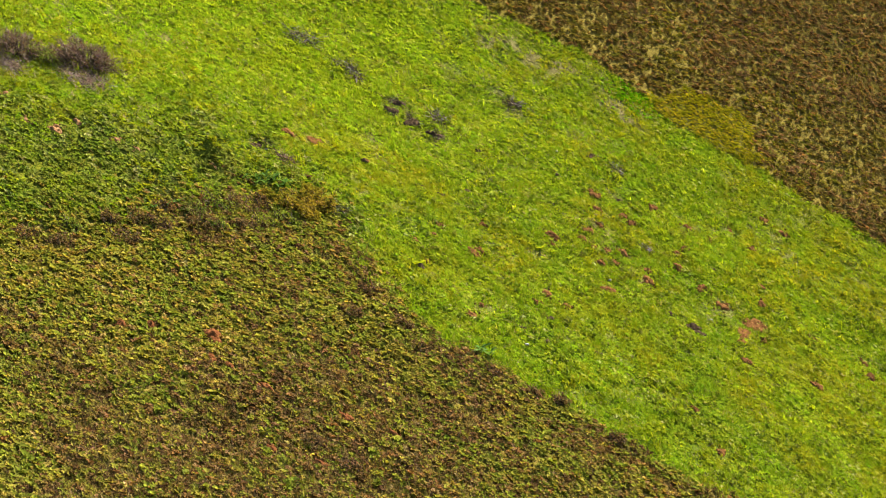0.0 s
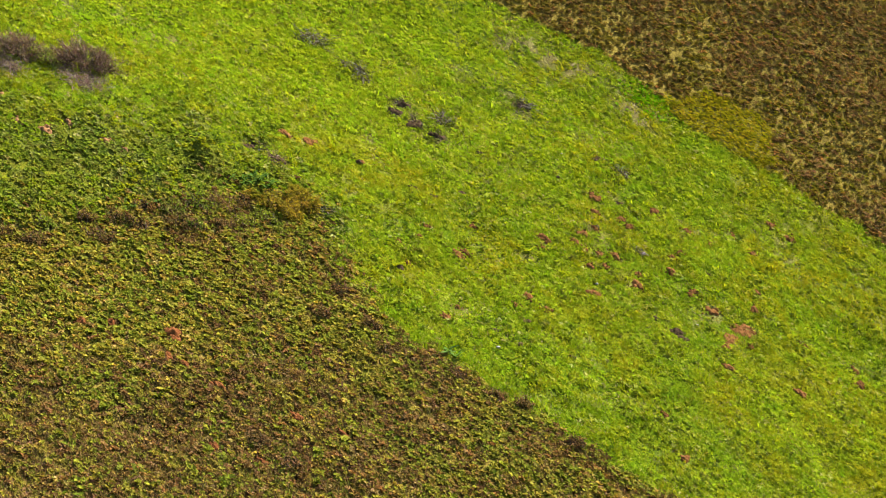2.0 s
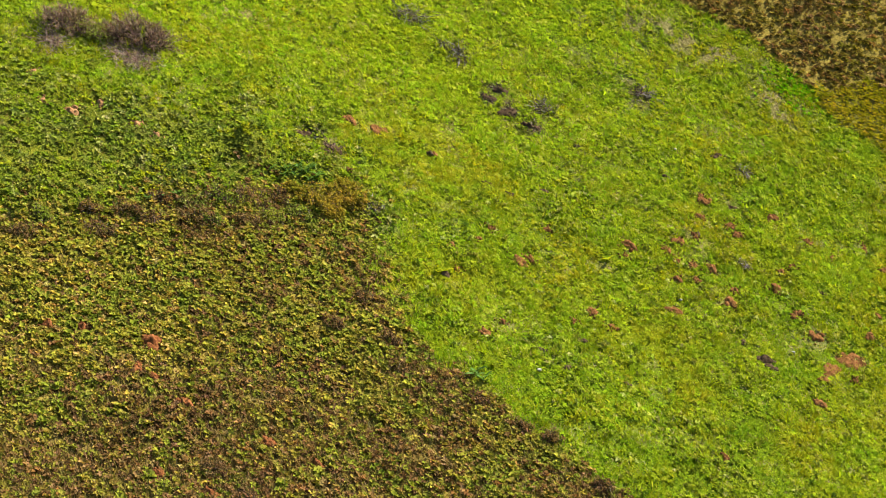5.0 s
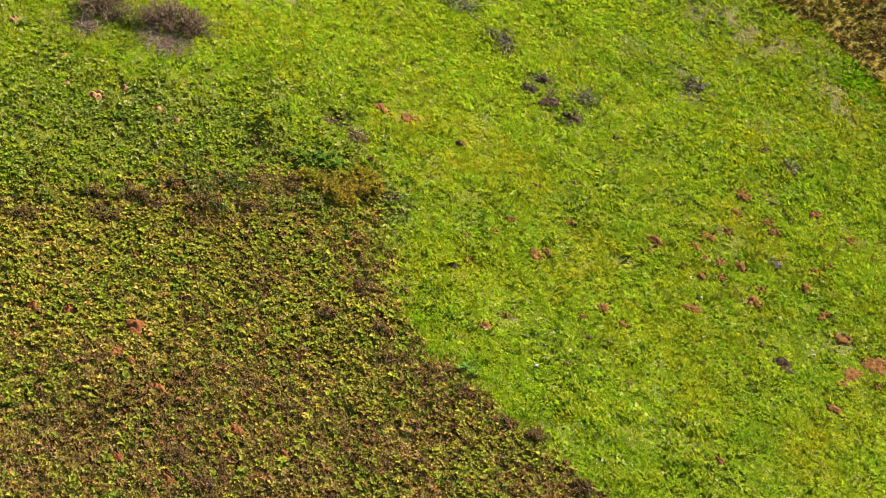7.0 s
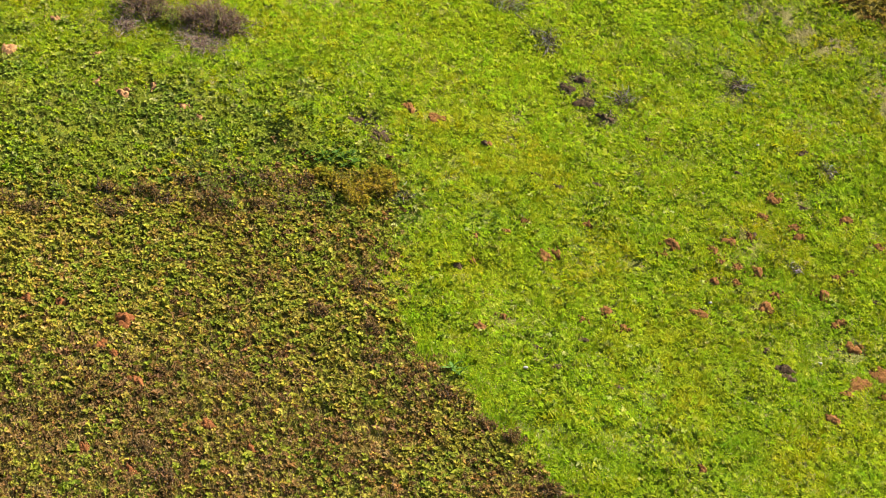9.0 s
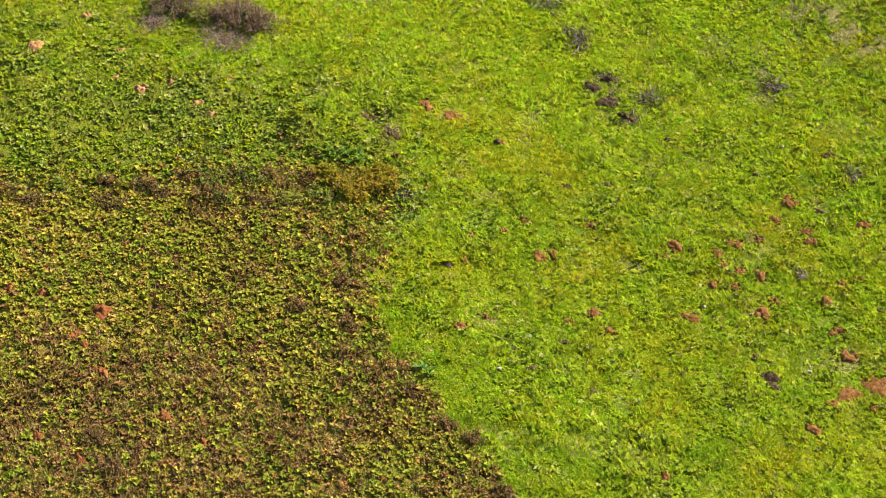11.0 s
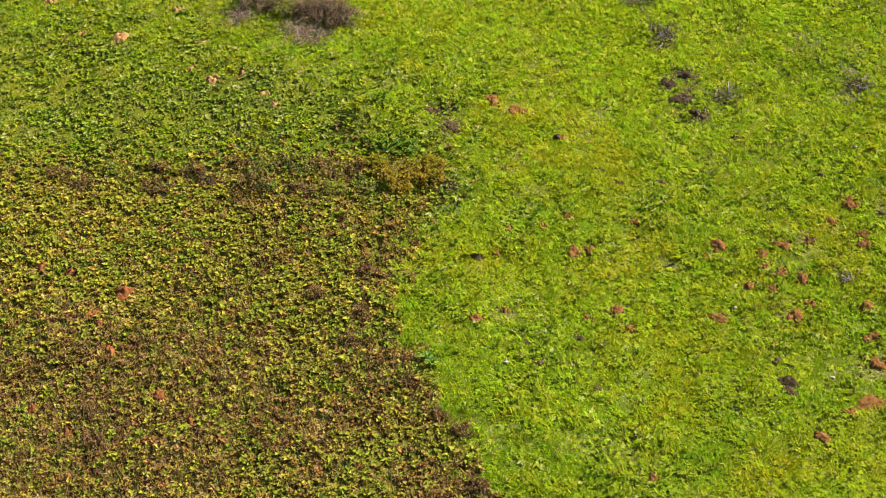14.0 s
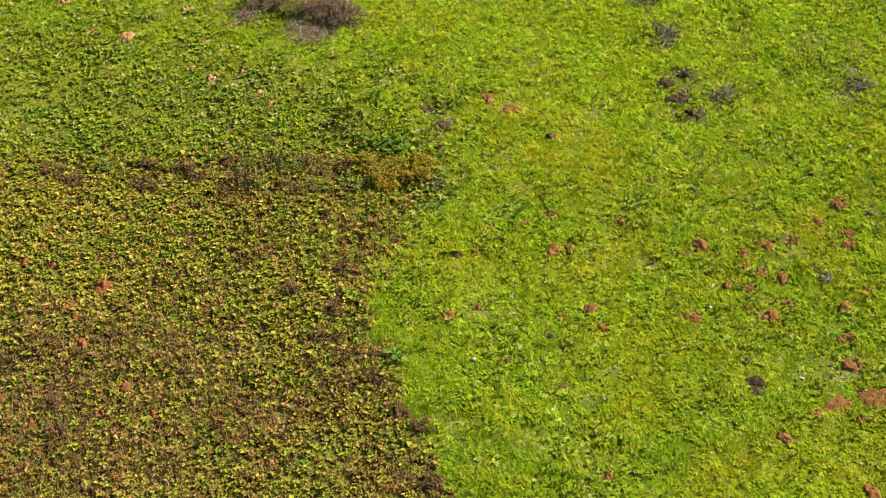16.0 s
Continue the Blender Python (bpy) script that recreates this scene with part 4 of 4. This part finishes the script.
def stick_heap(name, x, y, radius, high, label, group, seed, sticks, twigs, dark, pale, reach=(0.45, 0.95), stout=(0.014, 0.028)):
    """Cut scrub left lying: stout sticks across one another and fine dark twigs beneath."""
    r = np.random.RandomState(seed)
    base = root_at(name, x, y, label, "dead bush", group)
    def lying(n, reach, rise, bend):
        w = r.uniform(0, 2 * np.pi, n)
        foot = np.stack([r.normal(0, 0.42 * radius, n), r.normal(0, 0.40 * radius, n), r.uniform(0.0, 0.3 * high, n)], 1)
        long = radius * r.uniform(*reach, n)
        up = r.uniform(*rise, n)
        tip = foot + np.stack([long * np.cos(w) * np.cos(up), long * np.sin(w) * np.cos(up), long * np.sin(up)], 1)
        t = np.linspace(0, 1, 4)[None, :, None]
        p = foot[:, None] + (tip - foot)[:, None] * t
        p[:, 1:] += r.normal(0, bend * radius, (n, 3, 3))
        p[..., 2] = np.clip(p[..., 2], 0.0, high)
        return on_slope(p, x, y)
    v, f = tubes(lying(twigs, (0.3, 1.1), (-0.1, 0.4), 0.06), r.uniform(0.008, 0.016, twigs), 0.004)
    tagged(part("twig_mat", v, f, dark, base), kind="stuff")
    v, f = tubes(lying(sticks, reach, (-0.15, 0.4), 0.04), r.uniform(*stout, sticks), 0.008)
    tagged(part("stick_tangle", v, f, pale, base), kind="stuff")
    return base


# grey skeletons of cut scrub lying in the pasture
SCRUB = [(8.1, 11.0, 0.62, 0.34), (13.9, 12.9, 0.66, 0.30), (4.3, 14.1, 0.70, 0.24), (15.6, 1.2, 0.34, 0.18), (2.1, 16.4, 0.95, 0.30), (17.7, 7.7, 0.50, 0.26), (3.6, 14.6, 0.40, 0.16), (-2.1, 1.5, 0.50, 0.28)]
for k, (x, y, r, h) in enumerate(SCRUB):
    stick_heap("dead_scrub", x, y, r * 1.05, h, "tangled grey dead twigs of low scrub in turf", "grey scrub in the pasture", 400 + k, int(16 + 30 * r), int(50 + 80 * r), DARK_TWIG, TWIG)
for k, (x, y, r, h) in enumerate([(5.15, 11.2, 0.40, 0.16), (6.3, 10.6, 0.50, 0.22), (7.2, 9.6, 0.55, 0.14), (5.9, 12.0, 0.45, 0.12), (-3.5, 5.4, 0.50, 0.16), (-4.3, 6.3, 0.50, 0.20)]):
    stick_heap("dark_scrub", x, y, r, h * 0.6, "low mat of dark brown dead twigs on bare earth", "dark scrub in the pasture", 420 + k, 9, 150, DARK_TWIG, (SHRUB_TWIG, TWIG)[k % 2])
# the large shrubs on the shoulder of the hill
dome_shrub(-15.6, 10.6, 2.0, 1.1, 0.90, "bare dark brown shrub with a few green leaves", 440, 120, 1500, DARK_TWIG, SHRUB_TWIG, DEAD_LEAF, 500, "withered dark brown leaves")
dome_shrub(-12.2, 10.6, 2.5, 1.15, 0.90, "broad purplish brown shrub, nearly leafless, with grey twigs", 441, 160, 2200, DARK_TWIG, SHRUB_TWIG, DEAD_LEAF, 700, "withered brown leaves")
dome_shrub(-14.3, 10.3, 0.75, 0.60, 0.55, "small leafy green bush beside the brown shrubs", 442, 40, 260, DARK_TWIG, STALK, HERB, 700, "fresh green leaves")
for k, (x, y, r, h) in enumerate([(-13.2, 9.3, 0.9, 0.28), (-12.1, 9.2, 0.8, 0.25), (-12.5, 8.6, 0.5, 0.14), (-16.4, 9.3, 0.8, 0.35)]):
    stick_heap("dead_branches", x, y, r, h, "pale grey dead branches at the foot of a shrub", "dead branches below the shrubs", 445 + k, 130, 200, SHRUB_TWIG, TWIG, (0.15, 0.5), (0.008, 0.016))
# withered brushwood along the top of the weedy field
BRUSH = [(-8.9, 0.1, 0.80, 0.75), (-7.6, 0.5, 0.75, 0.80), (-6.5, 1.1, 0.60, 0.60), (-10.4, -0.5, 0.60, 0.60), (-11.8, -0.4, 0.40, 0.60), (-13.4, -1.4, 0.55, 0.55),
         (-16.8, -2.6, 0.45, 0.55), (3.3, -11.0, 0.45, 0.70), (-14.9, -1.8, 0.40, 0.70), (-2.6, -7.0, 0.45, 0.60), (-19.0, -3.4, 0.50, 0.50), (-8.0, -1.0, 0.50, 0.60), (-9.6, -1.5, 0.40, 0.55),
         (-4.9, -6.5, 0.40, 0.55), (-3.4, -4.6, 0.40, 0.55), (-2.4, -8.4, 0.55, 0.55), (0.6, -9.6, 0.40, 0.55), (-10.6, -15.3, 0.55, 0.60), (-9.6, -16.4, 0.50, 0.60), (-10.2, -1.4, 0.70, 0.70), (-12.4, -1.7, 0.60, 0.70), (-6.9, -0.3, 0.60, 0.70), (-14.4, -2.8, 0.60, 0.60), (-17.6, -3.8, 0.60, 0.60), (-5.6, 0.2, 0.50, 0.60), (2.2, -10.6, 0.40, 0.60), (4.9, -13.4, 0.45, 0.60)]
for k, (x, y, r, h) in enumerate(BRUSH):
    green = k % 3 == 0 and y > -5
    bush("brushwood", x, y, r, h * 0.7, "withered brushwood with some green leaves, among weeds" if green else "withered dark brown brushwood in the weeds", "bush", "brushwood in the weeds", 460 + k,
         DARK_TWIG, 46, 150, HERB if green else DEAD_LEAF, 240, (0.07, 0.15), "green leaves" if green else "curled brown leaves", 0.8, (DARK_TWIG, STALK)[k % 2])
for k, (x, y, r, h) in enumerate([(-3.3, 2.4, 0.55, 0.34), (-4.4, 1.3, 1.00, 0.66), (-3.3, 1.5, 0.80, 0.50), (-5.8, 1.7, 0.45, 0.32), (-4.0, 0.6, 0.45, 0.30)]):
    bush("autumn_bush", x, y, r, h, "low bush with ochre and orange autumn leaves", "bush", "autumn bushes by the bank", 480 + k, STALK, 70, 320, OCHRE, 1100, (0.08, 0.17), "ochre autumn leaves", 0.75)


def dock_leaf(seed):
    """A long wavy leaf with a rib, its stem at the origin, along x."""
    r = random.Random(seed)
    v, f = [], []
    for i in range(7):
        t = i / 6
        w = 0.16 * math.sin(math.pi * min(1, t * 0.93 + 0.05)) ** 0.8
        z = 0.42 * t - 0.40 * t * t + r.uniform(-0.01, 0.01)
        v += [(t, -w, z + 0.05 * w / 0.16 + r.uniform(-0.015, 0.015)), (t, 0, z - 0.02), (t, w, z + 0.05 * w / 0.16 + r.uniform(-0.015, 0.015))]
    for i in range(6):
        a = 3 * i
        f += [(a, a + 3, a + 4, a + 1), (a + 1, a + 4, a + 5, a + 2)]
    me = bpy.data.meshes.new("leaf")
    me.from_pydata(v, [], f)
    me.shade_smooth()
    return me


def dock_meshes(material):
    out = []
    for k in range(4):
        me = dock_leaf(k)
        me.materials.append(material)
        out.append(me)
    return out


DOCK_LEAVES, BRIGHT_LEAVES = dock_meshes(DOCK), dock_meshes(CLOVER)


def broadleaf(x, y, size, label, group, meshes, seed, count=9):
    base = root_at("broadleaf_plant", x, y, label, "plant", group)
    r = random.Random(seed)
    for k in range(count):
        ob = new("leaf", meshes[k % 4])
        ob.parent = base
        ob.location = (r.uniform(-0.04, 0.04), r.uniform(-0.04, 0.04), 0.02 + 0.18 * size * (k % 3))
        ob.rotation_euler = (r.uniform(-0.3, 0.3), -r.uniform(0.05, 0.7), k * 2.4 + r.uniform(-0.3, 0.3))
        ob.scale = (size * r.uniform(0.7, 1.2),) * 3


for k, (x, y, z) in enumerate([(0.75, -8.1, 0.50), (1.05, -8.4, 0.40), (-5.5, 2.8, 0.50), (-5.0, 3.1, 0.46), (-6.1, 2.6, 0.44), (-4.5, 2.9, 0.42), (-5.3, 3.4, 0.40), (-5.9, 3.1, 0.42), (-4.7, 3.5, 0.36), (-6.6, 2.9, 0.36), (-4.9, 2.6, 0.40), (-11.6, -0.2, 0.36), (-11.0, 0.1, 0.30), (-12.4, -0.5, 0.3)]):
    broadleaf(x, y, z, "dark blue-green plant with long broad leaves", "broad-leaved plants by the weeds", DOCK_LEAVES, 500 + k)
for k, (x, y, z) in enumerate([(8.8, 0.5, 0.36), (9.3, 0.2, 0.32), (8.3, 0.8, 0.26), (10.0, -0.2, 0.28), (0.6, -1.9, 0.34), (0.3, -2.1, 0.30), (15.3, 9.0, 0.3)]):
    broadleaf(x, y, z, "bright green broad-leaved plant standing in short turf", "broad-leaved plants in the turf", BRIGHT_LEAVES, 520 + k)


def stone(x, y, size, label, seed):
    bm = bmesh.new()
    bmesh.ops.create_icosphere(bm, subdivisions=2, radius=1)
    r = random.Random(seed)
    cuts = [(Vector((r.uniform(-1, 1), r.uniform(-1, 1), r.uniform(-0.4, 1))).normalized(), r.uniform(0.62, 0.9)) for _ in range(7)]
    for v in bm.verts:
        for n, d in cuts:
            over = v.co.dot(n) - d
            if over > 0:
                v.co -= n * over
        v.co.z *= 0.62
    me = bpy.data.meshes.new("stone")
    bm.to_mesh(me)
    bm.free()
    me.materials.append(ROCK)
    ob = tagged(new("stone", me), label, "stone", "stones in the turf")
    ob.scale = (size,) * 3
    ob.rotation_euler = (0, 0, r.uniform(0, 6))
    ob.location = (x, y, float(height(x, y)) + 0.25 * size)


for k, (x, y, z) in enumerate([(3.7, -7.1, 0.12), (14.5, 9.0, 0.09), (11.6, -1.6, 0.11), (16.1, -4.2, 0.12), (-4.2, 6.1, 0.13)]):
    stone(x, y, z, "small pale angular stone half sunk in grass", 600 + k)
